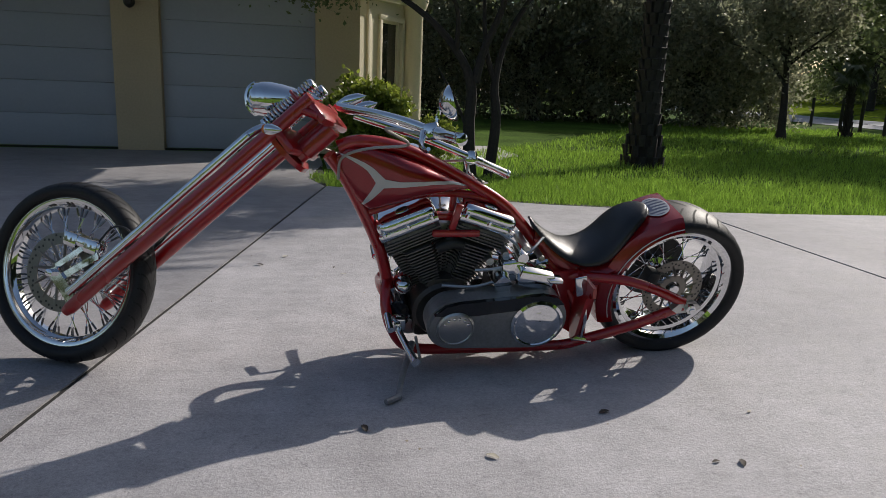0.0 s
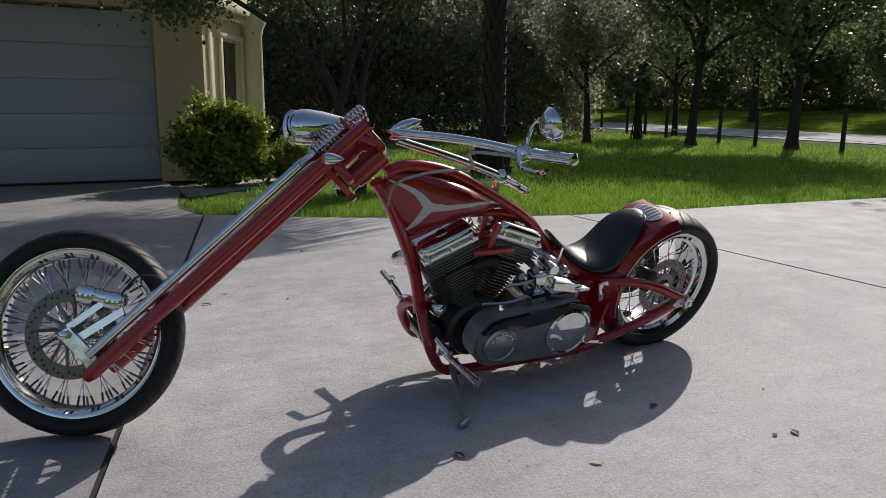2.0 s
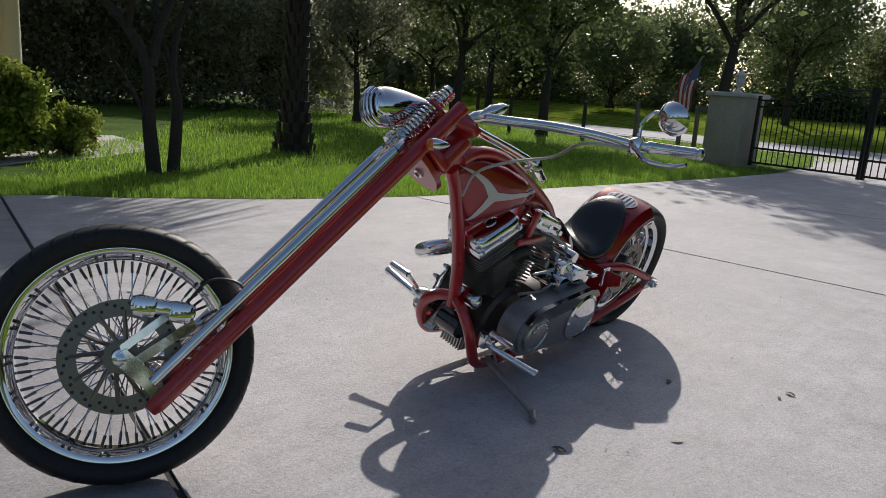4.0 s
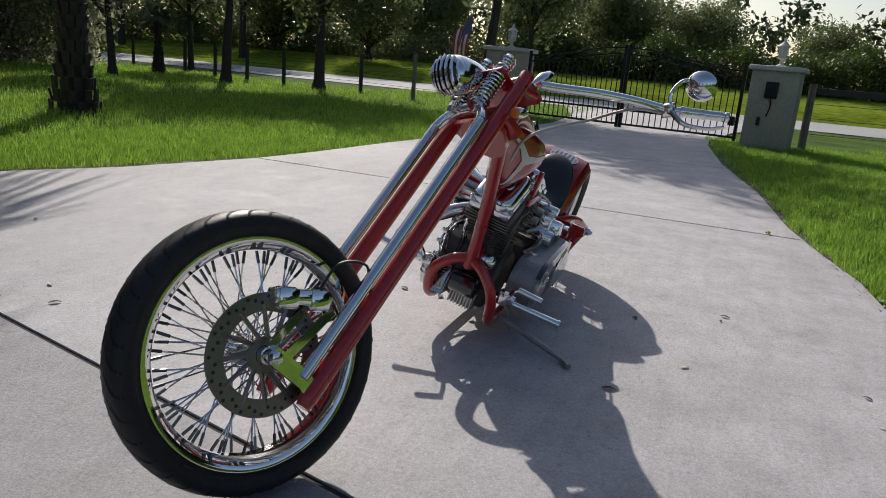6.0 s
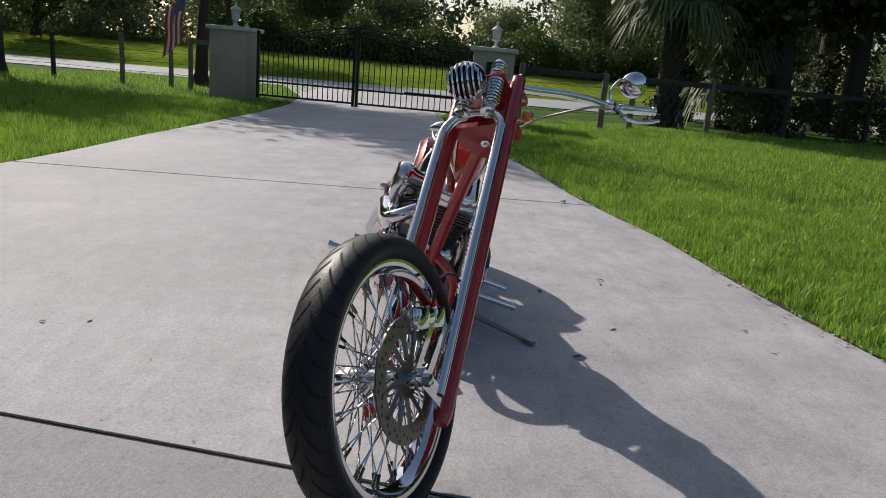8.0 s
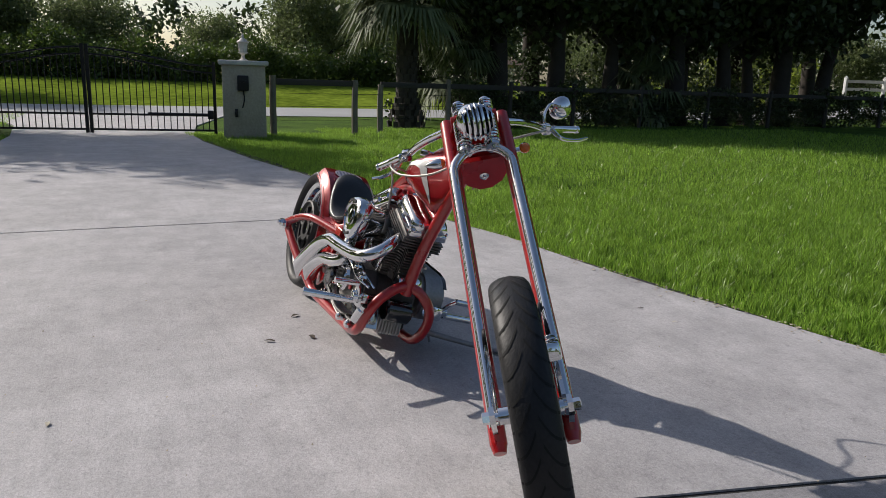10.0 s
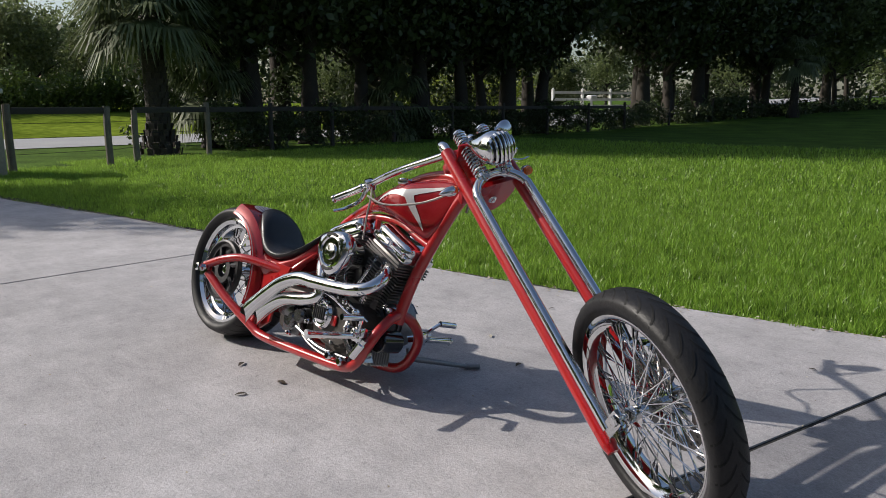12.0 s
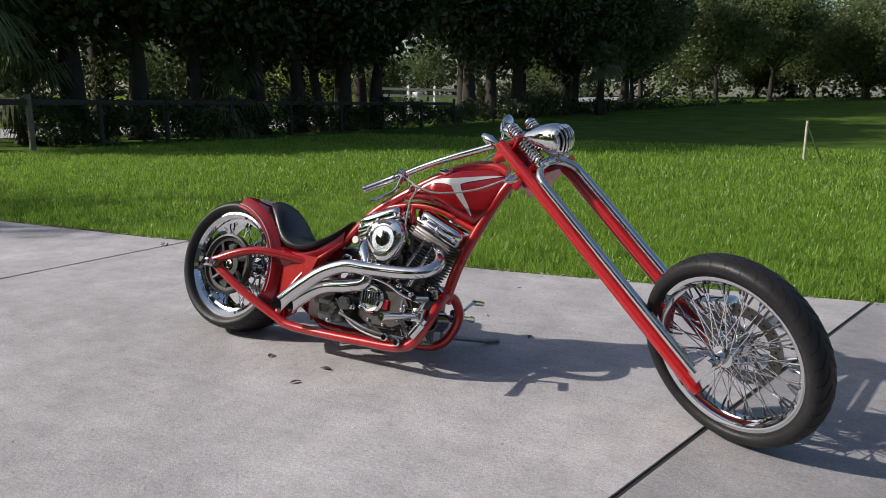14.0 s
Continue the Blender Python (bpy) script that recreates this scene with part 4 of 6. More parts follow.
bushy = broad_tree("dense bushy dark green tree behind the far hedge", T(47, 13, 0.9), 7.0, 3.6, 0.25, 0.8, M_LEAF, 48, 290, 50, 0.22, 8, "trees across the road")
for i, (x, y, s) in enumerate(((47, -5.5, 0.64), (46, 1.5, 0.78), (48, 7, 1.0), (45, -11.5, 0.98), (50, -18, 1.05), (47, -25, 1.1), (46, 21, 1.05), (44, 29, 1.0), (40, 36, 1.0), (33, 50, 1.1), (36, 20, 0.85), (38, 28, 0.95), (33, 38, 0.9))):
    copy_thing(bushy, T(x, y, 0.9) @ R(i * 83, "Z") @ Matrix.Diagonal((s, s, s, 1)))
for i, (x, y, s) in enumerate(((8.5, -88, 1.3), (2.5, -84, 1.5), (-2.5, -80, 1.4), (-7.5, -76, 1.5), (-13, -72, 1.4), (14, -80, 1.3), (-5, -92, 1.8), (37, -30, 0.7), (37, -45, 0.7), (33, -49, 0.7))):
    copy_thing(bushy, T(x, y, ground_z(y)) @ R(i * 59, "Z") @ Matrix.Diagonal((s, s, s, 1)))
fan_palm("pale-trunked palm in the roadside row", T(12.0, -43.0, 0.4), 3.4, 0.24, 36, 30, 1.5)
# Also rings the unseen sides, added so the chrome has surroundings to reflect
leaf_wall("undergrowth", "far line of woods closing the view", [(70, -90), (75, 0), (70, 90), (0, 100), (-70, 80), (-75, 0), (-60, -90), (70, -90)], 9.0, 3.0, M_LEAFSHADE, 57, 0.65, 3.2, 60, "woods")


# ---- motorcycle ----
# x runs to the rear from the rear axle, y to the right, z up; it leans to its left on the side stand
BIKE = T(-0.128, 0.093, 0.008) @ R(0.2, "Z") @ R(15.7, "X")
bike = root("motorcycle", BIKE, "long red chopper motorcycle with chrome fork, leaning on its stand", "motorcycle")
FORK = T(-1.622, 0, 0.807) @ R(46.4, "Y") @ R(-38, "Z")   # steered to the right


def fork_pt(x, y, z):
    return FORK @ Vector((x, y, z))


RZ = 0.336                                  # rear axle height and tyre radius
# wheels: the axle lies along local Y
def tyre_profile(r, w, rim):
    """Closed section of a tyre: crown, shoulders, sidewalls, bead."""
    h = r - rim
    out = []
    for i in range(13):
        a = radians(-90 + i * 15)
        out.append((rim + h * 0.42 + h * 0.58 * max(0.0, math.cos(a)) ** 0.75, w / 2 * math.sin(a)))
    return [(rim - 0.004, -w * 0.36), *out, (rim - 0.004, w * 0.36), (rim + 0.012, w * 0.30), (rim + 0.012, -w * 0.30)]


def groove(r, w, rim, a0, y0, y1, slant, width, sweep=5):
    """A shallow dark channel lying on the crown, from y0 to y1 of the tyre's width."""
    h = r - rim
    V, F = [], []
    for i in range(sweep + 1):
        s = i / sweep
        y = y0 + (y1 - y0) * s
        c = math.sqrt(max(0.0, 1 - (2 * y / w) ** 2))
        rr = rim + h * 0.42 + h * 0.58 * c ** 0.75 + 0.0012
        a = a0 + slant * s + 0.25 * slant * math.sin(s * 3.1)
        for e in (-1, 1):
            b = a + e * width / r * (1 - 0.35 * s)
            V.append((rr * math.cos(b), y, rr * math.sin(b)))
        if i:
            j = 2 * i
            F.append((j - 2, j - 1, j + 1, j))
    return V, F


def wheel(name, m, r, w, rim, label, spokes, hub_r, hub_w, grooves, disc_r, disc_y, steps):
    bm = B()
    if steps:
        prof = [(rim + 0.006, -w * 0.40), (rim - 0.006, -w * 0.41), (rim - 0.022, -w * 0.36), (rim - 0.026, -w * 0.26), (rim - 0.040, -w * 0.24), (rim - 0.044, -w * 0.12), (rim - 0.052, 0), (rim - 0.044, w * 0.12), (rim - 0.040, w * 0.24), (rim - 0.026, w * 0.26), (rim - 0.022, w * 0.36), (rim - 0.006, w * 0.41), (rim + 0.006, w * 0.40), (rim - 0.002, 0)]
    else:
        prof = [(rim + 0.008, -w * 0.36), (rim - 0.004, -w * 0.38), (rim - 0.016, -w * 0.33), (rim - 0.022, -w * 0.20), (rim - 0.034, -w * 0.10), (rim - 0.036, w * 0.10), (rim - 0.022, w * 0.20), (rim - 0.016, w * 0.33), (rim - 0.004, w * 0.38), (rim + 0.008, w * 0.36), (rim - 0.004, 0)]
    lathe(bm, prof, Matrix(), 72, True)
    wh = part(name, bm, M_CHROME, bike, label)
    wh.matrix_basis = m
    bm = B()
    lathe(bm, tyre_profile(r, w, rim), Matrix(), 96, True)
    part("tyre", bm, M_RUBBER, wh, "black road tyre with slanting tread grooves", sharp=0)
    V, F = [], []
    for i in range(grooves):
        a = 6.283 * i / grooves
        for y0, y1, off in ((0.05 * w, 0.485 * w, 0.0), (-0.05 * w, -0.485 * w, 0.5)):
            v, f = groove(r, w, rim, a + off * 6.283 / grooves, y0, y1, 0.16, 0.0050)
            F += [tuple(k + len(V) for k in q) for q in f]
            V += v
    part("tread_groove", (V, F), M_GROOVE, wh, sharp=0)
    bm = B()
    lathe(bm, [(0.012, -hub_w - 0.03), (0.022, -hub_w - 0.028), (0.024, -hub_w), (hub_r, -hub_w + 0.002), (hub_r, -hub_w + 0.010), (hub_r * 0.55, -hub_w + 0.02), (hub_r * 0.5, 0), (hub_r * 0.55, hub_w - 0.02), (hub_r, hub_w - 0.010), (hub_r, hub_w - 0.002), (0.024, hub_w), (0.022, hub_w + 0.028), (0.012, hub_w + 0.03)], Matrix(), 28)
    part("hub", bm, M_CHROME, wh)
    # crossed spokes, each a piece on one of two meshes, with its nipple
    kinds = []
    for sgn in (-1, 1):
        bm = B()
        a = sgn * 0.62
        p0 = Vector((hub_r * 0.93 * math.cos(a), 0, hub_r * 0.93 * math.sin(a)))
        p1 = Vector((rim - 0.033, 0, 0))
        tube(bm, [p0, p1], 0.0021, 5, 0)
        n0 = len(bm.faces)
        tube(bm, [p0.lerp(p1, 0.86), p0.lerp(p1, 0.97), p1], 0.0040, 6, 0)
        bm.faces.ensure_lookup_table()
        for f in bm.faces[n0:]:
            f.material_index = 1
        kinds.append((sgn, bm))
    made = []
    for sgn, bm in kinds:
        made.append(part("spoke", bm, M_CHROME, wh, mats=(M_NIPPLE,)))
    for i in range(spokes):
        a = 360.0 * i / spokes
        side = -1 if (i // 2) % 2 else 1
        tilt = math.degrees(math.atan2(hub_w * 0.9, rim - 0.03)) * side
        mm = R(a, "Y") @ T(0, side * hub_w * 0.92, 0) @ T(hub_r * 0.9, 0, 0) @ R(-tilt, "Z") @ T(-hub_r * 0.9, 0, 0)
        k = i % 2
        if i < 2:
            made[k].matrix_basis = mm
        else:
            again(made[k], mm)
    # drilled brake disc with cut-out carrier
    bm = B()
    t = 0.0025
    lathe(bm, [(disc_r * 0.70, disc_y - t), (disc_r, disc_y - t), (disc_r, disc_y + t), (disc_r * 0.70, disc_y + t)], Matrix(), 60, True)
    lathe(bm, [(hub_r * 0.6, disc_y - t), (hub_r * 1.15, disc_y - t), (hub_r * 1.15, disc_y + t), (hub_r * 0.6, disc_y + t)], Matrix(), 40, True)
    part("brake_disc", bm, M_DISC, wh, "drilled steel brake disc")
    bm = B()
    tube(bm, [Vector((hub_r * 1.05, disc_y, 0)), Vector((disc_r * 0.82 * math.cos(0.22), disc_y, disc_r * 0.82 * math.sin(0.22)))], 0.006, 5, 0)
    arm = part("disc_arm", bm, M_DISC, wh)
    for i in range(1, 12):
        again(arm, R(30 * i, "Y"))
    V, F = [], []
    for i in range(48):
        a = 6.283 * i / 48
        rr = disc_r * (0.84 + 0.05 * (i % 3))
        for sy in (-1, 1):
            k = len(V)
            V += [(rr * math.cos(a) + 0.0050 * math.cos(q * 1.0472), disc_y + sy * (t + 0.0006), rr * math.sin(a) + 0.0050 * math.sin(q * 1.0472)) for q in range(6)]
            F.append(tuple(range(k, k + 6)))
    part("disc_holes", (V, F), M_BLACK, wh, sharp=0)
    return wh


FRONT = FORK @ T(-0.236, 0, -0.912)
wheel("front_wheel", FRONT, 0.347, 0.108, 0.284, "chrome wire-spoked front wheel", 72, 0.040, 0.055, 38, 0.150, -0.062, False)
rw = wheel("rear_wheel", T(0, 0, RZ), RZ, 0.255, 0.262, "wide chrome wire-spoked rear wheel", 44, 0.055, 0.085, 34, 0.135, -0.095, True)
bm = B()
lathe(bm, [(0.118, 0.10), (0.148, 0.10), (0.152, 0.105), (0.152, 0.130), (0.142, 0.134), (0.136, 0.122), (0.118, 0.120)], Matrix(), 60, True)
lathe(bm, [(0.04, 0.104), (0.07, 0.104), (0.07, 0.124), (0.04, 0.124)], Matrix(), 30, True)
part("drive_pulley", bm, M_BLACK, rw, "black toothed drive pulley")
bm = B()
lathe(bm, [(0.03, 0.098), (0.125, 0.098), (0.125, 0.102), (0.03, 0.102)], Matrix(), 40, True)
part("pulley_web", bm, M_BLACK, rw)
bm = B()
tube(bm, [(0.068, 0.112, 0), (0.12, 0.112, 0.018)], 0.012, 6, 0)
arm = part("pulley_arm", bm, M_BLACK, rw)
for i in range(1, 7):
    again(arm, R(360 / 7 * i, "Y"))
bm = B()
box(bm, (0.055, 0.07, 0.10), T(-0.125, -0.10, 0.05) @ R(20, "Y"), 0.014)
part("rear_caliper", bm, M_BLACK, rw)

# frame
bm = B()
tube(bm, [(-1.420, 0, 0.905), (-1.355, 0, 0.928), (-1.260, 0, 0.922), (-1.146, 0, 0.889), (-0.97, 0, 0.801), (-0.79, 0, 0.694), (-0.69, 0, 0.60), (-0.60, 0, 0.495)], 0.0235, 14)
frame_part = part("frame", bm, M_RED, bike, "gloss red tube frame")
bm = B()
tube(bm, [(-1.452, 0, 0.875), (-1.392, 0, 0.79), (-1.310, 0, 0.63), (-1.250, 0, 0.49), (-1.217, 0, 0.37), (-1.207, 0, 0.31)], 0.0245, 14)
part("downtube", bm, M_RED, frame_part)
for s in (-1, 1):
    bm = B()
    tube(bm, [(-1.212, s * 0.012, 0.345), (-1.223, s * 0.06, 0.325), (-1.223, s * 0.115, 0.27), (-1.200, s * 0.138, 0.20), (-1.150, s * 0.138, 0.125), (-1.073, s * 0.135, 0.095), (-0.90, s * 0.135, 0.090), (-0.62, s * 0.138, 0.090), (-0.47, s * 0.145, 0.098), (-0.40, s * 0.155, 0.125), (-0.20, s * 0.195, 0.222), (-0.02, s * 0.228, 0.333)], 0.0215, 12)
    part("lower_rail", bm, M_RED, frame_part)
    bm = B()
    tube(bm, [(-0.62, s * 0.012, 0.52), (-0.54, s * 0.06, 0.43), (-0.46, s * 0.10, 0.32), (-0.41, s * 0.125, 0.22), (-0.395, s * 0.145, 0.135)], 0.020, 12)
    part("seat_tube", bm, M_RED, frame_part)
    bm = B()
    tube(bm, [(-0.50, s * 0.085, 0.405), (-0.38, s * 0.13, 0.418), (-0.26, s * 0.175, 0.425), (-0.15, s * 0.205, 0.402), (-0.02, s * 0.228, 0.35)], 0.0205, 12)
    part("upper_stay", bm, M_RED, frame_part)
    bm = B()
    plate(bm, [(-0.075, 0.335), (-0.05, 0.362), (0.03, 0.362), (0.055, 0.345), (0.03, 0.322), (-0.05, 0.318)], 0.03, T(0, s * 0.232, -0.008))
    axp = part("axle_plate", bm, M_STEEL if s < 0 else M_CHROME, frame_part, "polished axle plate")
    bm = B()
    lathe(bm, [(0.022, 0), (0.022, s * 0.018), (0.012, s * 0.022), (0.012, s * 0.03)], T(0, s * 0.246, RZ), 6)
    part("axle_nut", bm, M_CHROME, axp)
bm = B()
tube(bm, [(-1.303, 0, 0.645), (-1.231, 0, 0.672), (-1.130, 0, 0.715), (-1.040, 0, 0.728), (-0.92, 0, 0.722), (-0.80, 0, 0.692), (-0.77, 0, 0.672)], 0.0165, 12)
tube(bm, [(-0.975, 0, 0.73), (-0.975, 0, 0.645)], 0.014, 10, 0)
box(bm, (0.20, 0.035, 0.028), T(-0.975, -0.03, 0.645), 0.006)
part("tank_rail", bm, M_RED, frame_part)
bm = B()
for s in (-1, 1):
    plate(bm, [(-0.56, 0.43), (-0.40, 0.44), (-0.345, 0.40), (-0.36, 0.20), (-0.40, 0.115), (-0.47, 0.16), (-0.50, 0.30)], 0.012, T(0, s * 0.105, 0))
part("side_panel", bm, M_RED, frame_part)

# fuel tank
TANK_TOP = [(-1.424, 0.875), (-1.392, 0.908), (-1.317, 0.912), (-1.212, 0.893), (-1.121, 0.862), (-1.040, 0.826), (-0.97, 0.790), (-0.915, 0.760)]
TANK_BOT = [(-1.424, 0.835), (-1.355, 0.715), (-1.303, 0.662), (-1.231, 0.690), (-1.130, 0.735), (-1.040, 0.750), (-0.97, 0.752), (-0.915, 0.748)]
TANK_W = [(-1.424, 0.020), (-1.382, 0.028), (-1.317, 0.044), (-1.260, 0.064), (-1.193, 0.088), (-1.113, 0.096), (-1.032, 0.072), (-0.96, 0.036), (-0.915, 0.010)]


def tank_y(x, z):
    """Half width of the tank's side at x, z."""
    a, b, w = interp(x, TANK_TOP), interp(x, TANK_BOT), interp(x, TANK_W)
    v = max(-1.000, min(1.0, 2 * (z - b) / max(a - b, 1e-4) - 1))
    return w * max(0.0, 1 - abs(v) ** 2.78) ** 0.21


bm = B()
sec = []
for i in range(29):
    x = -1.424 + 0.509 * i / 28
    a, b, w = interp(x, TANK_TOP), interp(x, TANK_BOT), interp(x, TANK_W)
    ring = []
    for j in range(28):
        t = 6.283 * j / 28
        c, s = math.cos(t), math.sin(t)
        ring.append((x, w * math.copysign(abs(c) ** 0.42, c), (a + b) / 2 + (a - b) / 2 * math.copysign(abs(s) ** 0.72, s)))
    sec.append(ring)
loft(bm, sec)
tank = part("fuel_tank", bm, M_CANDY, bike, "candy red fuel tank with silver flame lines", sharp=50)


def tank_band(pts, widths, s):
    """A silver painted band on the tank's side along a line of (x, z)."""
    V, F = [], []
    path = smooth_path([(x, 0, z) for x, z in pts], 8)
    n = len(path)
    for i, p in enumerate(path):
        d = (path[min(i + 1, n - 1)] - path[max(i - 1, 0)]).normalized()
        nr = Vector((-d.z, 0, d.x))
        w = float(np.interp(i / (n - 1), np.linspace(0, 1, len(widths)), widths))
        for e in (-1, -0.33, 0.33, 1):
            q = p + nr * w * e
            V.append((q.x, s * (tank_y(q.x, q.z) + 0.0025), q.z))
        if i:
            j = 4 * i
            for k in range(3):
                F.append((j - 4 + k, j - 3 + k, j + 1 + k, j + k))
    part("silver_line", (V, F), M_SILVER, tank, "silver painted line", sharp=0)


tank_band([(-1.415, 0.885), (-1.34, 0.872), (-1.26, 0.853), (-1.205, 0.836)], (0.002, 0.006, 0.011, 0.018), 1)
tank_band([(-1.215, 0.836), (-1.15, 0.838), (-1.08, 0.818), (-1.02, 0.782)], (0.018, 0.010, 0.006, 0.002), 1)
tank_band([(-1.213, 0.838), (-1.238, 0.790), (-1.270, 0.745), (-1.298, 0.700)], (0.020, 0.014, 0.009, 0.002), 1)
tank_band([(-1.418, 0.888), (-1.37, 0.872), (-1.31, 0.842), (-1.265, 0.796)], (0.002, 0.006, 0.011, 0.019), -1)
tank_band([(-1.275, 0.790), (-1.20, 0.797), (-1.10, 0.806), (-1.01, 0.796), (-0.935, 0.770)], (0.020, 0.011, 0.007, 0.005, 0.002), -1)
tank_band([(-1.262, 0.796), (-1.285, 0.755), (-1.312, 0.715), (-1.332, 0.685)], (0.019, 0.013, 0.008, 0.002), -1)
bm = B()
lathe(bm, [(0.03, 0), (0.034, 0.006), (0.034, 0.02), (0.028, 0.026)], T(-1.146, 0.045, 0.872) @ R(90, "X") @ R(0, "Z"), 20)
part("filler_cap", bm, M_CHROME, tank)

# rear fender and seat
bm = B()
sec = []
for i in range(31):
    a = radians(99 + 106 * i / 30)
    rr = 0.342
    ring = []
    for j in range(17):
        t = -1 + 2 * j / 16
        h = rr + 0.014 * math.sqrt(max(0.0, 1 - t * t)) - 0.045 * max(0.0, abs(t) - 0.8) / 0.2
        ring.append(((h) * math.cos(a), 0.148 * math.copysign(abs(t) ** 0.8, t), RZ + h * math.sin(a)))
    for j in range(16, -1, -1):
        t = -1 + 2 * j / 16
        h = rr - 0.006 + 0.014 * math.sqrt(max(0.0, 1 - t * t)) - 0.045 * max(0.0, abs(t) - 0.8) / 0.2
        ring.append(((h) * math.cos(a), 0.143 * math.copysign(abs(t) ** 0.8, t), RZ + h * math.sin(a)))
    sec.append(ring)
loft(bm, sec)
fender = part("rear_fender", bm, M_CANDY, bike, "candy red rear fender hugging the tyre", sharp=40)
for s in (-1, 1):
    bm = B()
    tube(bm, [(0.314 * math.cos(radians(a)), s * 0.150, RZ + 0.314 * math.sin(radians(a))) for a in range(100, 206, 9)], 0.0022, 5, 3)
    part("pinstripe", bm, M_SILVER, fender)


def fender_pt(a, y, out=0.003):
    t = y / 0.148
    h = 0.342 + 0.014 * math.sqrt(max(0.0, 1 - min(1, abs(t) ** 2.5))) + out
    return (h * math.cos(radians(a)), y, RZ + h * math.sin(radians(a)))


V, F = [fender_pt(110, 0)], []
for i in range(32):
    q = 6.283 * i / 32
    V.append(fender_pt(110 + 8.5 * math.cos(q), 0.075 * math.sin(q)))
    F.append((0, 1 + i, 1 + (i + 1) % 32))
badge = part("flag_badge", (V, F), M_BADGE, fender, "round striped badge on the fender", sharp=0)
V, F = [], []
for i in range(33):
    q = 6.283 * i / 32
    for e in (0.9, 1.03):
        V.append(fender_pt(110 + 8.5 * e * math.cos(q), 0.075 * e * math.sin(q), 0.005))
    if i:
        j = 2 * i
        F.append((j - 2, j - 1, j + 1, j))
part("badge_ring", (V, F), M_BADGE_LINE, badge, sharp=0)
for k in range(6):
    y = -0.055 + k * 0.022
    half = 8.0 * math.sqrt(max(0.05, 1 - (y / 0.075) ** 2))
    V, F = [], []
    for i in range(9):
        a = 110 - half + (2 * half if abs(y) > 0.03 else 1.3 * half) * i / 8
        V += [fender_pt(a, y - 0.0055, 0.005), fender_pt(a, y + 0.0055, 0.005)]
        if i:
            j = 2 * i
            F.append((j - 2, j - 1, j + 1, j))
    part("badge_stripe", (V, F), M_BADGE_LINE, badge, sharp=0)

SEAT = [(-0.660, 0.632, 0.600, 0.024), (-0.645, 0.622, 0.580, 0.040), (-0.60, 0.580, 0.525, 0.062), (-0.547, 0.542, 0.482, 0.090), (-0.50, 0.516, 0.458, 0.106), (-0.457, 0.504, 0.446, 0.118), (-0.41, 0.506, 0.444, 0.126), (-0.364, 0.527, 0.452, 0.130), (-0.33, 0.562, 0.474, 0.128), (-0.306, 0.598, 0.506, 0.124), (-0.275, 0.638, 0.552, 0.116), (-0.245, 0.663, 0.592, 0.102), (-0.21, 0.681, 0.632, 0.082), (-0.185, 0.688, 0.655, 0.058), (-0.165, 0.688, 0.670, 0.030)]
bm = B()
sec = []
for x, a, b, w in SEAT:
    ring = []
    for j in range(20):
        t = 6.283 * j / 20
        c, s = math.cos(t), math.sin(t)
        top = s > 0
        ring.append((x + (0.012 if not top else 0), w * math.copysign(abs(c) ** 0.75, c), (a + b) / 2 + (a - b) / 2 * math.copysign(abs(s) ** (0.8 if top else 0.6), s) - (0.010 * abs(c) ** 2 if top else 0)))
    sec.append(ring)
loft(bm, sec)
seat_part = part("seat", bm, M_LEATHER, bike, "black leather solo seat", sharp=60)
seat_part.modifiers.new("soft", "SUBSURF").levels = 2
seat_part.modifiers["soft"].render_levels = 2
bm = B()
sec = []
for x, zc, w in ((-0.63, 0.535, 0.03), (-0.55, 0.455, 0.075), (-0.45, 0.412, 0.108), (-0.36, 0.405, 0.128), (-0.30, 0.44, 0.138), (-0.26, 0.50, 0.140), (-0.22, 0.56, 0.130), (-0.18, 0.60, 0.11)):
    sec.append([(x, -w, zc + 0.015), (x, -w * 0.9, zc - 0.035), (x, 0, zc - 0.045), (x, w * 0.9, zc - 0.035), (x, w, zc + 0.015), (x, w * 0.8, zc + 0.045), (x, 0, zc + 0.05), (x, -w * 0.8, zc + 0.045)])
loft(bm, sec)
part("seat_pan", bm, M_CANDY, bike, "red pan under the seat", sharp=50)

# engine
CRANK = Vector((-0.985, 0, 0.25))
bm = B()
lathe(bm, [(0.02, -0.10), (0.115, -0.10), (0.128, -0.085), (0.128, 0.085), (0.115, 0.10), (0.02, 0.10)], T(*CRANK), 32)
box(bm, (0.24, 0.18, 0.14), T(-0.985, 0, 0.19), 0.025)
box(bm, (0.16, 0.17, 0.10), T(-0.985, 0, 0.345), 0.02)
engine = part("engine", bm, M_CASE, bike, "large air-cooled v-twin engine, black and chrome")


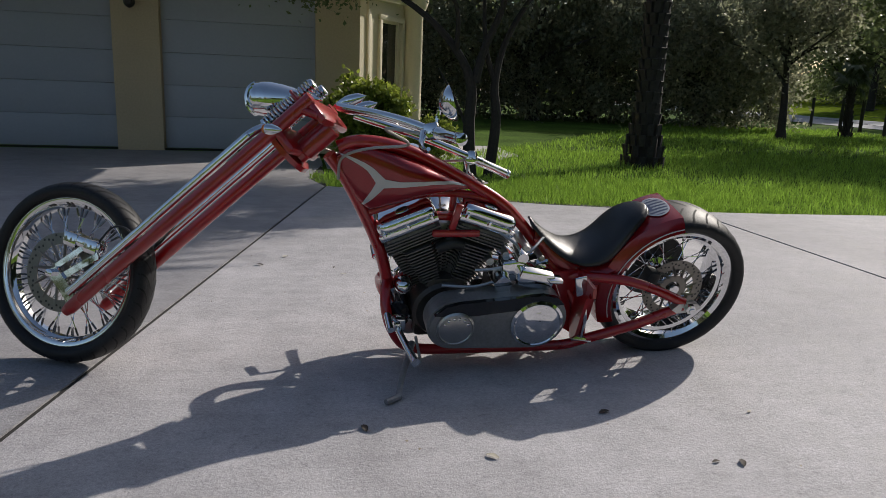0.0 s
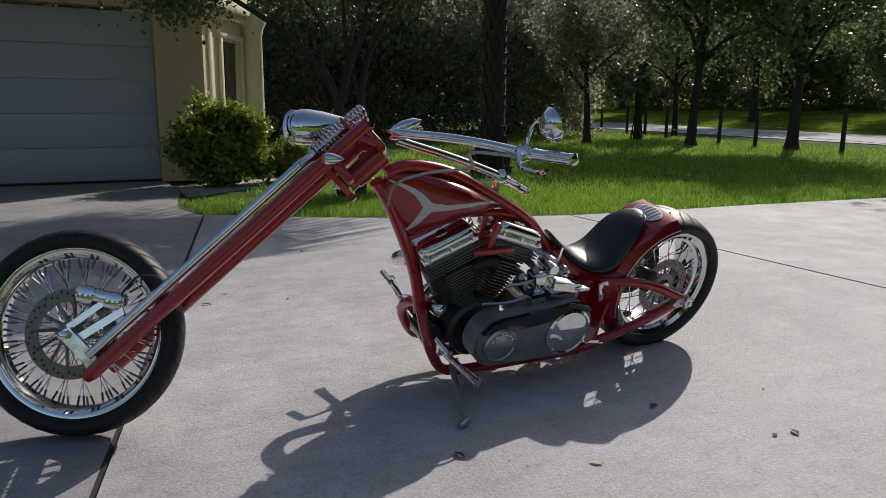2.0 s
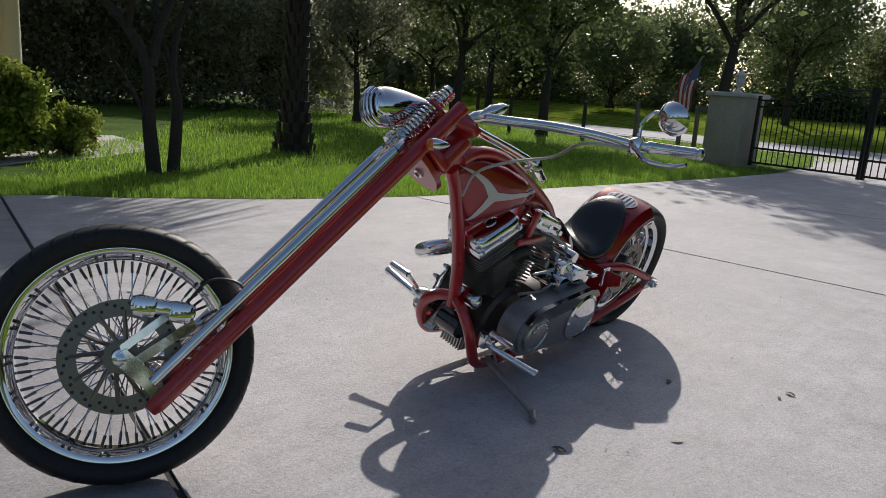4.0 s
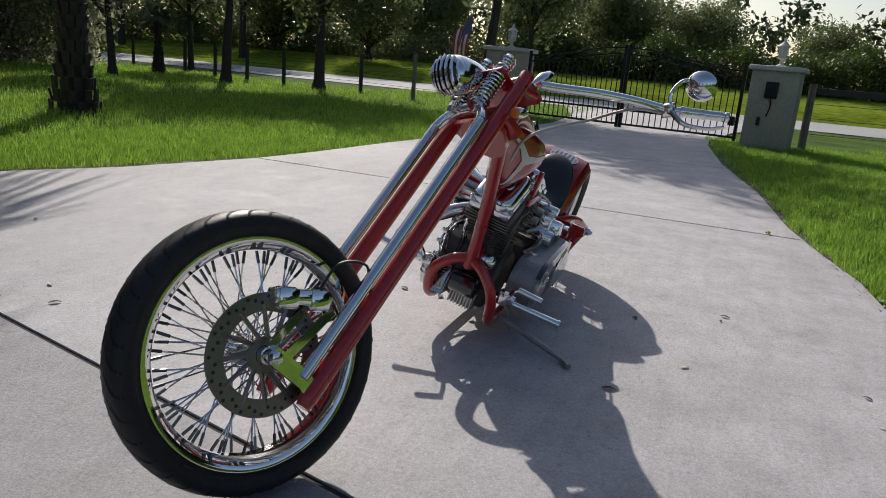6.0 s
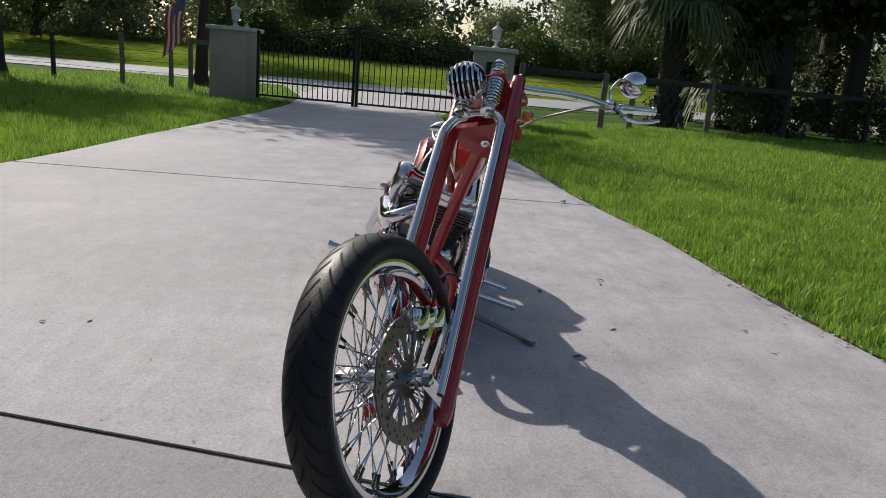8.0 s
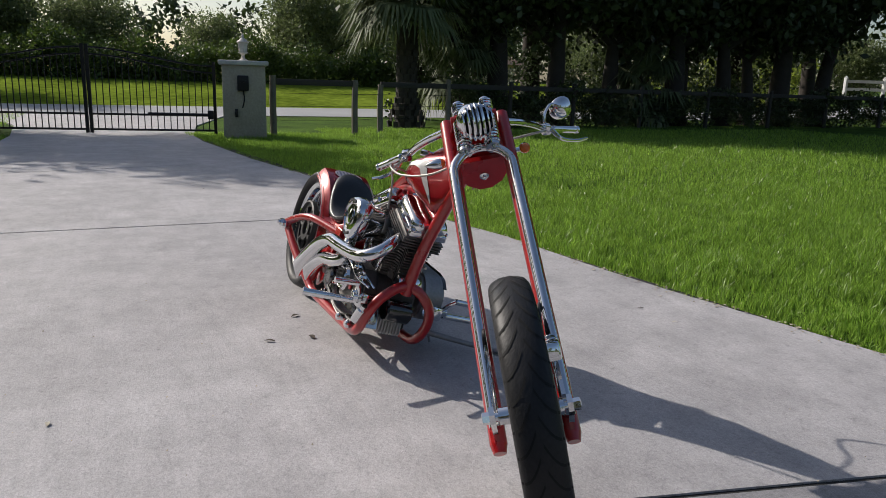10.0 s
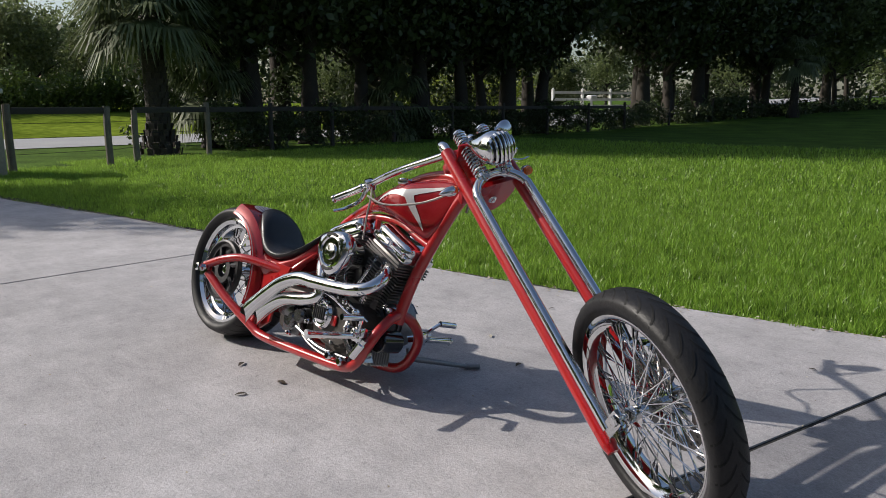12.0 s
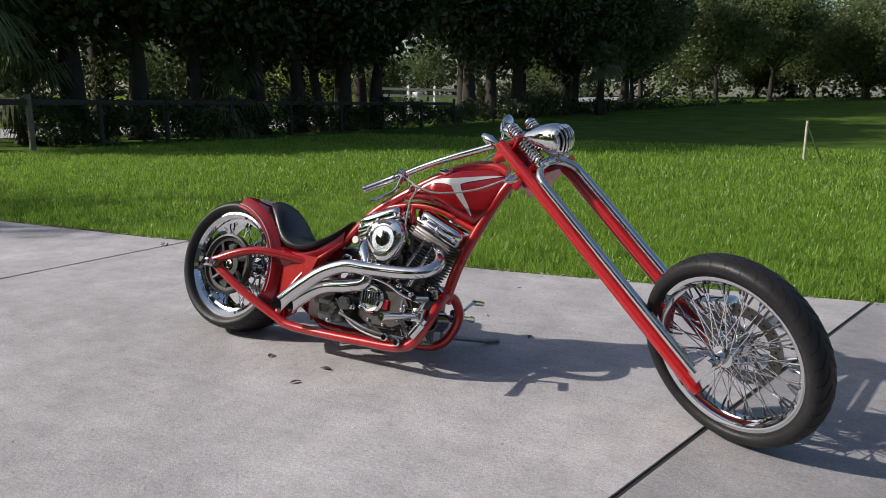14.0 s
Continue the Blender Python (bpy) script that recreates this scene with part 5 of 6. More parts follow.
def cylinder(tilt):
    m = T(*CRANK) @ R(tilt, "Y")
    bm = B()
    lathe(bm, [(0.052, 0.08), (0.052, 0.33)], m @ R(90, "X"), 28)
    cyl = part("cylinder", bm, M_FIN, engine)
    for k in range(15):
        z = 0.108 + k * 0.0142
        size = 0.074 + 0.034 * (k / 14) ** 0.55
        bm = B()
        box(bm, (size * 2, size * 1.6 + 0.02, 0.0052), m @ T(0, 0, z))
        bmesh.ops.bevel(bm, geom=[e for e in bm.edges if abs((e.verts[0].co - e.verts[1].co).dot((m.to_3x3() @ Vector((0, 0, 1))))) > 0.003], offset=0.055, segments=5, affect="EDGES")
        part("cooling_fin", bm, M_FIN, cyl)
    bm = B()
    box(bm, (0.205, 0.16, 0.062), m @ T(0, 0, 0.352), 0.012)
    for k in range(4):
        box(bm, (0.226, 0.178, 0.005), m @ T(0, 0, 0.328 + k * 0.013))
    part("cylinder_head", bm, M_FIN, engine)
    bm = B()
    box(bm, (0.238, 0.165, 0.030), m @ T(0, -0.004, 0.400), 0.008)
    rings = []
    for dx, dy, z in ((0.115, 0.078, 0.412), (0.118, 0.083, 0.426), (0.117, 0.082, 0.440), (0.110, 0.075, 0.452), (0.098, 0.064, 0.458), (0.070, 0.036, 0.460)):
        ring = []
        for q in range(24):
            t = 6.283 * (q + 0.5) / 24
            c, e = math.cos(t), math.sin(t)
            ring.append(m @ Vector((dx * math.copysign(abs(c) ** 0.35, c), -0.004 + dy * math.copysign(abs(e) ** 0.35, e), z)))
        rings.append(ring)
    loft(bm, rings)
    rb = part("rocker_box", bm, M_CHROME, engine, "polished chrome rocker box")
    bolt = None
    for bx in (-0.095, 0, 0.095):
        for by in (-0.086, 0.078):
            mm = m @ T(bx, by, 0.405)
            if bolt is None:
                bm = B()
                lathe(bm, [(0.008, 0), (0.008, 0.016), (0.004, 0.019)], R(90, "X"), 6)
                bolt = part("bolt", bm, M_CHROME, rb)
                bolt.matrix_basis = mm
            else:
                again(bolt, mm)
    for off in (-0.03, 0.03):
        bm = B()
        tube(bm, [m @ Vector((off, 0.10, 0.03)), m @ Vector((off, 0.098, 0.20)), m @ Vector((off * 0.8, 0.07, 0.36))], 0.009, 10, 0)
        part("pushrod_tube", bm, M_CHROME, engine)


cylinder(-24.5)
cylinder(20.0)
for tilt in (-24.5, 20.0):
    mm = T(*CRANK) @ R(tilt, "Y") @ T(0, -0.030, 0.4585)
    bm = B()
    lathe(bm, [(0.030, 0.0), (0.030, 0.005), (0.026, 0.007)], mm @ R(90, "X") @ Matrix.Diagonal((1.0, 1, 0.56, 1)), 24)
    part("rocker_badge", bm, M_CHROME, engine)
    bm = B()
    lathe(bm, [(0.024, 0.0065), (0.022, 0.0085), (0.0005, 0.009)], mm @ R(90, "X") @ Matrix.Diagonal((1.0, 1, 0.54, 1)), 24)
    part("badge_face", bm, M_BLACK, engine)
# red mount between the heads and the chrome work beside it
bm = B()
box(bm, (0.185, 0.020, 0.026), T(-0.972, -0.094, 0.602), 0.006)
box(bm, (0.028, 0.020, 0.110), T(-0.978, -0.085, 0.668) @ R(12, "Y"), 0.006)
part("motor_mount", bm, M_RED, bike, "red bracket between the cylinder heads")
bm = B()
box(bm, (0.06, 0.08, 0.15), T(-0.965, 0.02, 0.47), 0.02)
tube(bm, [(-1.03, -0.06, 0.52), (-0.97, -0.075, 0.55), (-0.91, -0.06, 0.52)], 0.024, 10)
part("intake_manifold", bm, M_BLACK, engine, "black intake manifold between the cylinders")
# primary drive on the left
bm = B()
out = []
for i in range(33):
    a = radians(90 + 180 * i / 32)
    out.append((-0.975 + 0.108 * math.cos(a), 0.277 + 0.108 * math.sin(a)))
for i in range(33):
    a = radians(-90 + 180 * i / 32)
    out.append((-0.650 + 0.128 * math.cos(a), 0.288 + 0.128 * math.sin(a)))
plate(bm, out, 0.11, T(0, -0.195, 0))
bmesh.ops.bevel(bm, geom=[e for e in bm.edges if abs(e.verts[0].co.y - e.verts[1].co.y) < 1e-4], offset=0.012, segments=2, affect="EDGES")
primary = part("primary_cover", bm, M_GREY, bike, "brushed grey primary drive cover", sharp=40)
bm = B()
plate(bm, [(-1.06, 0.335), (-1.02, 0.372), (-0.96, 0.388), (-0.80, 0.402), (-0.64, 0.418), (-0.58, 0.405), (-0.55, 0.375), (-0.74, 0.352), (-0.90, 0.333), (-1.0, 0.330)], 0.02, T(0, -0.250, 0))
part("belt_guard", bm, M_GLOSSBLACK, primary, "black upper panel")
for cx, cz, r, dome in ((-0.975, 0.277, 0.074, 0.010), (-0.650, 0.288, 0.106, 0.022)):
    bm = B()
    lathe(bm, [(r * 1.0, -0.248), (r * 1.0, -0.262), (r * 0.90, -0.268), (r * 0.86, -0.264), (r * 0.84, -0.264), (r * 0.6, -0.264 - dome * 0.6), (r * 0.3, -0.264 - dome * 0.93), (0.0002, -0.264 - dome)], T(cx, 0, cz), 44)
    part("inspection_cover", bm, M_CHROME if r > 0.09 else M_STEEL, primary, "round chrome cover" if r > 0.09 else "round dark cover")
bm = B()
for a in range(-60, 61, 24):
    lathe(bm, [(0.006, -0.268), (0.006, -0.272), (0.003, -0.274)], T(-0.975 + 0.052 * math.sin(radians(a)), 0, 0.277 + 0.052 * math.cos(radians(a))), 8)
part("cover_bolts", bm, M_CHROME, primary)
# gearbox, starter and chrome work behind the cylinders
bm = B()
box(bm, (0.26, 0.22, 0.20), T(-0.66, 0.0, 0.25), 0.03)
part("gearbox", bm, M_CASE, bike, "dark cast gearbox")
bm = B()
box(bm, (0.15, 0.10, 0.075), T(-0.66, -0.16, 0.452) @ R(12, "Y"), 0.015)
box(bm, (0.09, 0.08, 0.09), T(-0.745, -0.13, 0.47) @ R(-10, "Y"), 0.012)
box(bm, (0.055, 0.05, 0.015), T(-0.585, -0.20, 0.455), 0.004)
lathe(bm, [(0.034, -0.20), (0.036, -0.19), (0.036, -0.06), (0.03, -0.05)], T(-0.79, 0, 0.43), 20)
lathe(bm, [(0.022, -0.17), (0.024, -0.16), (0.024, -0.08), (0.02, -0.07)], T(-0.715, 0, 0.53), 16)
part("starter_motor", bm, M_CHROME, bike, "chrome starter and covers")
bm = B()
for x, z, r in ((-0.83, 0.49, 0.016), (-0.77, 0.52, 0.014), (-0.69, 0.54, 0.018), (-0.62, 0.50, 0.013)):
    lathe(bm, [(r, -0.12), (r, 0.02)], T(x, 0, z), 12)
tube(bm, [(-1.02, -0.15, 0.405), (-0.90, -0.17, 0.41), (-0.80, -0.16, 0.43)], 0.006, 6)
tube(bm, [(-0.88, -0.10, 0.44), (-0.79, -0.13, 0.47), (-0.68, -0.12, 0.53), (-0.60, -0.05, 0.56)], 0.007, 6)
tube(bm, [(-0.80, -0.08, 0.60), (-0.73, -0.12, 0.56), (-0.70, -0.12, 0.48)], 0.006, 6)
part("carburettor_linkage", bm, M_STEEL, bike)
bm = B()
for i, (x, y, z, r, h) in enumerate(((-0.775, -0.115, 0.425, 0.017, 0.05), (-0.735, -0.125, 0.455, 0.013, 0.04), (-0.700, -0.115, 0.470, 0.019, 0.05), (-0.665, -0.105, 0.490, 0.014, 0.045), (-0.845, -0.135, 0.360, 0.014, 0.04), (-0.815, -0.140, 0.372, 0.010, 0.05), (-0.765, -0.150, 0.392, 0.012, 0.03), (-0.640, -0.110, 0.475, 0.016, 0.05))):
    lathe(bm, [(r * 0.8, 0.0), (r, 0.004), (r, h * 0.7), (r * 0.7, h * 0.75), (r * 0.7, h), (0.0005, h + 0.003)], T(x, y, z) @ R((0, 90, 35, 70, 0, 110, 20, 90)[i], "X") @ R(i * 40, "Z"), 6 if i % 2 else 12)
for a, b in (((-0.80, -0.13, 0.40), (-0.71, -0.15, 0.44)), ((-0.79, -0.10, 0.47), (-0.66, -0.11, 0.52)), ((-0.87, -0.145, 0.35), (-0.78, -0.155, 0.37))):
    tube(bm, [a, Vector(a).lerp(Vector(b), 0.5) + Vector((0, -0.012, 0.008)), b], 0.005, 6, 3)
part("fittings", bm, M_CHROME, bike, "small chrome fittings and pipe unions")
bm = B()
box(bm, (0.150, 0.026, 0.020), T(-0.675, -0.05, 0.462) @ R(-15, "Y"), 0.004)
part("gearbox_bar", bm, M_BLACK, bike)
bm = B()
box(bm, (0.048, 0.012, 0.085), T(-0.475, -0.215, 0.430) @ R(-14, "Y"), 0.005)
part("coil_cover", bm, M_CHROME, bike, "small chrome rectangular cover")
bm = B()
tube(bm, [(-0.42, -0.16, 0.31), (-0.405, -0.165, 0.24), (-0.40, -0.16, 0.14)], 0.010, 8)
tube(bm, [(-0.44, -0.15, 0.14), (-0.36, -0.17, 0.135)], 0.016, 8)
part("shock_linkage", bm, M_CHROME, bike)

# right side: air cleaner, cam cover, exhaust
bm = B()
rings = []
for r, y in ((0.030, 0.10), (0.060, 0.11), (0.074, 0.16), (0.086, 0.178), (0.094, 0.195), (0.095, 0.222), (0.088, 0.236), (0.074, 0.243), (0.060, 0.246), (0.055, 0.240)):
    ring = []
    for q in range(48):
        a = 6.283 * q / 48
        k = 1 + 0.075 * math.cos(3 * a - 1.2) * min(1.0, max(0.0, (r - 0.055) / 0.03))
        ring.append((-0.992 + r * k * math.cos(a), y, 0.550 + r * k * math.sin(a)))
    rings.append(ring)
loft(bm, rings)
air = part("air_cleaner", bm, M_CHROME, bike, "three-lobed chrome air cleaner")
bm = B()
lathe(bm, [(0.056, 0.238), (0.050, 0.240), (0.035, 0.236), (0.033, 0.246), (0.0002, 0.252)], T(-0.992, 0, 0.550), 32)
part("air_cleaner_insert", bm, M_CHROME, air)
for i in range(2):
    for j in range(7):
        a = radians((65 if i == 0 else 245) + j * 8)
        bm = B()
        box(bm, (0.008, 0.002, 0.012), T(-0.992 + 0.072 * math.cos(a), 0.246, 0.550 + 0.072 * math.sin(a)) @ R(90 - math.degrees(a), "Y"))
        part("lettering_bar", bm, M_BLACK, air)
bm = B()
out = [(-1.12, 0.20), (-1.13, 0.28), (-1.08, 0.36), (-0.98, 0.385), (-0.88, 0.36), (-0.845, 0.29), (-0.86, 0.20), (-0.93, 0.165), (-1.05, 0.165)]
plate(bm, out, 0.07, T(0, 0.125, 0))
bmesh.ops.bevel(bm, geom=[e for e in bm.edges if abs(e.verts[0].co.y - e.verts[1].co.y) < 1e-4], offset=0.012, segments=2, affect="EDGES")
cam_cover = part("cam_cover", bm, M_CASE, bike, "dark brown cam cover with a chrome nose", sharp=40)
bm = B()
lathe(bm, [(0.064, 0.150), (0.064, 0.176), (0.056, 0.186), (0.048, 0.182), (0.040, 0.182), (0.036, 0.190), (0.0002, 0.196)], T(-0.935, 0, 0.287), 36)
part("cam_nose", bm, M_CHROME, cam_cover, "round chrome nose cover")
bm = B()
box(bm, (0.032, 0.01, 0.045), T(-1.005, 0.165, 0.27), 0.006)
part("red_tag", bm, M_RED, cam_cover, "small red patch")
bm = B()
lathe(bm, [(0.03, 0.10), (0.034, 0.12), (0.034, 0.19), (0.026, 0.20)], T(-0.80, 0, 0.25), 20)
lathe(bm, [(0.022, 0.10), (0.024, 0.12), (0.024, 0.18), (0.016, 0.19)], T(-0.735, 0, 0.23), 16)
box(bm, (0.12, 0.06, 0.09), T(-0.68, 0.15, 0.27), 0.015)
for i in range(5):
    box(bm, (0.07, 0.07, 0.004), T(-1.135, 0.13, 0.22 + i * 0.012))
tube(bm, [(-1.16, 0.14, 0.13), (-1.10, 0.17, 0.22), (-1.08, 0.15, 0.30)], 0.012, 8)
tube(bm, [(-1.12, 0.16, 0.14), (-0.95, 0.18, 0.15), (-0.78, 0.18, 0.20)], 0.008, 8)
part("oil_lines_and_pump", bm, M_NIPPLE, bike)
bm = B()
lathe(bm, [(0.044, -0.055), (0.048, -0.05), (0.048, 0.05), (0.044, 0.055)], T(-1.165, 0, 0.225), 24)
part("oil_filter", bm, M_GLOSSBLACK, bike)
bm = B()
lathe(bm, [(0.0005, -0.085), (0.012, -0.083), (0.026, -0.076), (0.034, -0.062), (0.036, -0.045), (0.036, 0.02), (0.030, 0.03), (0.012, 0.034)], T(-1.150, 0, 0.345), 24)
horn = part("horn", bm, M_CHROME, bike, "round chrome horn ahead of the engine")
bm = B()
lathe(bm, [(0.0375, -0.030), (0.0385, -0.026), (0.0385, -0.012), (0.0375, -0.008)], T(-1.150, 0, 0.345), 24, True)
part("horn_band", bm, M_RED, horn)
PIPE_A = [(-1.14, 0.05, 0.535), (-1.205, 0.11, 0.512), (-1.240, 0.168, 0.472), (-1.215, 0.212, 0.436), (-1.15, 0.228, 0.420), (-1.05, 0.232, 0.414), (-0.926, 0.235, 0.413), (-0.823, 0.24, 0.412), (-0.712, 0.245, 0.372), (-0.618, 0.25, 0.307), (-0.523, 0.255, 0.228), (-0.462, 0.258, 0.166)]
PIPE_B = [(-0.80, 0.06, 0.55), (-0.835, 0.14, 0.50), (-0.895, 0.18, 0.42), (-0.905, 0.19, 0.355), (-0.833, 0.20, 0.327), (-0.70, 0.208, 0.305), (-0.60, 0.216, 0.252), (-0.498, 0.222, 0.168)]
for pts in (PIPE_A, PIPE_B):
    end = Vector(pts[-1])
    ahead = (end - Vector(pts[-2])).normalized()
    cut = (Vector((-0.15, 0.80, 0.0)) + ahead * 0.55).normalized()
    bm = B()
    tube(bm, pts, (0.0245, 0.034), 20, 8, False)
    spot = end - ahead * 0.022
    for inner in (False, True):
        if inner:
            bm = B()
            tube(bm, pts, (0.0220, 0.0315), 20, 8, False)
        tail = [g for g in (*bm.verts, *bm.edges, *bm.faces)]
        bmesh.ops.bisect_plane(bm, geom=tail, plane_co=spot, plane_no=cut, clear_outer=True)
        if not inner:
            pipe = part("exhaust_pipe", bm, M_CHROME, bike, "curved chrome exhaust pipe with slash-cut end")
        else:
            part("pipe_bore", bm, M_GROOVE, pipe, "black bore")
bm = B()
tube(bm, [(-0.98, 0.12, 0.60), (-1.02, 0.17, 0.585), (-1.03, 0.20, 0.56)], 0.022, 10)
box(bm, (0.08, 0.09, 0.08), T(-0.985, 0.07, 0.55), 0.015)
part("carburettor", bm, M_STEEL, bike)

# fins, bolts and small fittings on the right
bolt = None
for k in range(9):
    a = radians(20 + 40 * k)
    mm = T(-0.985 + 0.118 * math.cos(a), 0.160, 0.275 + 0.095 * math.sin(a))
    if bolt is None:
        bm = B()
        lathe(bm, [(0.007, 0), (0.007, 0.008), (0.003, 0.010)], Matrix(), 6)
        bolt = part("cover_bolt", bm, M_CHROME, cam_cover)
        bolt.matrix_basis = mm
    else:
        again(bolt, mm)
for k in range(6):
    bm = B()
    box(bm, (0.004, 0.012, 0.055), T(-0.967 + k * 0.013, 0.193, 0.290), 0.001)
    part("cover_fin", bm, M_BLACK, cam_cover)
bm = B()
box(bm, (0.10, 0.05, 0.12), T(-1.115, 0.10, 0.19) @ R(25, "Y"), 0.015)
for k in range(5):
    box(bm, (0.006, 0.065, 0.115), T(-1.155 + k * 0.02, 0.105, 0.19) @ R(25, "Y"))
part("oil_cooler", bm, M_POLISHED, bike, "finned polished cooler")
bm = B()
lathe(bm, [(0.016, 0.14), (0.018, 0.15), (0.018, 0.172), (0.012, 0.178)], T(-1.09, 0, 0.120), 16)
lathe(bm, [(0.015, 0.14), (0.017, 0.15), (0.017, 0.20), (0.012, 0.205)], T(-1.045, 0, 0.135), 16)
part("oil_plug", bm, M_CHROME, bike)
bm = B()
box(bm, (0.14, 0.05, 0.10), T(-0.70, 0.13, 0.20), 0.02)
lathe(bm, [(0.04, 0.12), (0.042, 0.13), (0.042, 0.165), (0.03, 0.175)], T(-0.70, 0, 0.22), 24)
part("gearbox_cover", bm, M_NIPPLE, bike, "dark polished gearbox end cover")
bm = B()
tube(bm, [(-1.10, 0.15, 0.13), (-0.98, 0.17, 0.125), (-0.84, 0.175, 0.165), (-0.74, 0.17, 0.26)], 0.005, 8)
tube(bm, [(-0.92, 0.15, 0.38), (-0.86, 0.17, 0.36), (-0.80, 0.17, 0.30)], 0.007, 8)
part("oil_line", bm, M_CABLE, bike)
bm = B()
box(bm, (0.035, 0.11, 0.075), T(-1.110, 0, 0.150), 0.006)
for k in range(8):
    box(bm, (0.02, 0.004, 0.07), T(-1.135, -0.048 + k * 0.0137, 0.150))
part("regulator", bm, M_STEEL, bike, "finned voltage regulator")
bm = B()
plate(bm, [(-0.10, 0.445), (-0.275, 0.455), (-0.285, 0.415), (-0.235, 0.385), (-0.205, 0.19), (-0.165, 0.14), (-0.12, 0.20)], 0.014, T(-0.445, 0, 0) @ R(90, "Z"))
part("plate_bracket", bm, M_RED, bike, "red side bracket")

bm = B()
lathe(bm, [(0.012, 0.0), (0.020, 0.004), (0.020, 0.075), (0.014, 0.080), (0.014, 0.10)], T(-1.155, 0.165, 0.155) @ R(-35, "Y") @ R(90, "X"), 18)
box(bm, (0.034, 0.034, 0.030), T(-1.185, 0.170, 0.235) @ R(-35, "Y"), 0.006)
part("master_cylinder", bm, M_CHROME, bike, "chrome brake master cylinder")
clip = None
for x, y, z in ((-1.13, 0.155, 0.33), (-1.07, 0.165, 0.36), (-0.86, 0.165, 0.345), (-0.84, 0.16, 0.235), (-0.775, 0.165, 0.30), (-1.10, 0.16, 0.26), (-0.80, 0.15, 0.38), (-0.72, 0.16, 0.16)):
    if clip is None:
        bm = B()
        lathe(bm, [(0.006, 0), (0.013, 0.003), (0.013, 0.014), (0.009, 0.018), (0.009, 0.026), (0.004, 0.029)], Matrix(), 8)
        clip = part("fitting", bm, M_CHROME, bike)
        clip.matrix_basis = T(x, y, z)
    else:
        again(clip, T(x, y, z))
for off in (0.0, 0.022):
    bm = B()
    tube(bm, [(-1.16, 0.12 + off, 0.30), (-1.09, 0.155 + off, 0.345 - off), (-1.0, 0.165 + off, 0.385 - off), (-0.90, 0.16 + off, 0.37), (-0.83, 0.15 + off, 0.30)], 0.0055, 8)
    part("oil_pipe", bm, M_CHROME, bike)

# side stand, forward controls, pegs
INV = BIKE.inverted()
foot = INV @ Vector((-1.345, -0.412, 0.012))
bm = B()
tube(bm, [(-1.12, -0.17, 0.15), tuple(Vector((-1.12, -0.17, 0.15)).lerp(foot, 0.5) + Vector((-0.004, -0.004, 0.0))), tuple(foot)], (0.014, 0.010), 10)
tube(bm, [tuple(foot + Vector((0.01, 0.01, 0.0))), tuple(foot + INV.to_3x3() @ Vector((-0.045, -0.03, 0.002)))], (0.013, 0.011), 8, 0)
tube(bm, [(-1.11, -0.18, 0.19), (-1.09, -0.23, 0.10)], 0.006, 6, 0)
part("side_stand", bm, M_GREY, bike, "dark metal side stand touching the concrete")
for s in (-1, 1):
    bm = B()
    tube(bm, [(-1.15, s * 0.13, 0.235), (-1.18, s * 0.175, 0.25), (-1.19, s * 0.215, 0.255)], 0.015, 8)
    box(bm, (0.05, 0.045, 0.06), T(-1.18, s * 0.17, 0.25), 0.01)
    lathe(bm, [(0.010, -0.012), (0.014, -0.010), (0.014, 0.010), (0.010, 0.012)], T(-1.19, s * 0.205, 0.262), 12)
    ctl = part("forward_control", bm, M_CHROME, bike, "chrome forward foot control")
    bm = B()
    tube(bm, [(-1.188, s * 0.20, 0.245), (-1.170, s * 0.30, 0.241), (-1.15, s * 0.395, 0.236)], (0.0125, 0.0155), 10, 0)
    tube(bm, [(-1.15, s * 0.393, 0.236), (-1.148, s * 0.405, 0.2355)], 0.018, 10, 0)
    part("foot_peg", bm, M_CHROME, ctl)
    bm = B()
    tube(bm, [(-1.19, s * 0.19, 0.265), (-1.215, s * 0.205, 0.30), (-1.236, s * 0.225, 0.325)], 0.008, 8)
    tube(bm, [(-1.236, s * 0.222, 0.325), (-1.234, s * 0.32, 0.322)], 0.0125, 10, 0)
    part("pedal", bm, M_CHROME, ctl)

# springer fork, steered
def fork_part(name, bm, mat, parent, label=""):
    ob = part(name, bm, mat, parent, label)
    ob.matrix_basis = FORK
    return ob


bm = B()
lathe(bm, [(0.036, 0.115), (0.040, 0.12), (0.040, 0.246), (0.036, 0.250)], R(90, "X"), 24)
neck = fork_part("steering_neck", bm, M_RED, bike, "red steering neck")
bm = B()
tube(bm, [(0.0, 0, 0.09), (0.0, 0, 0.13)], 0.034, 12, 0)
fork_part("lower_tree", box(bm, (0.120, 0.225, 0.034), T(-0.045, 0, 0.105), 0.012), M_RED, bike, "red lower fork tree")
bm = B()
box(bm, (0.105, 0.222, 0.030), T(-0.045, 0, 0.256), 0.010)
fork_part("upper_tree", bm, M_RED, bike, "red upper fork tree")
bm = B()
plate(bm, [(-0.100, -0.100), (-0.100, 0.100), (-0.030, 0.090), (0.025, 0.062), (0.055, 0.022), (0.055, -0.022), (0.025, -0.062), (-0.030, -0.090)], 0.020, T(0, 0, 0.072) @ R(90, "X"))
gus = fork_part("fork_gusset", bm, M_RED, bike, "red plate under the lower fork tree")
bm = B()
lathe(bm, [(0.004, 0.0), (0.017, 0.0), (0.017, 0.006), (0.008, 0.008), (0.008, 0.016), (0.002, 0.018)], R(-90, "X"), 16)
stem = part("stem_nut", bm, M_CHROME, gus)
stem.matrix_basis = T(-0.02, 0, 0.062)
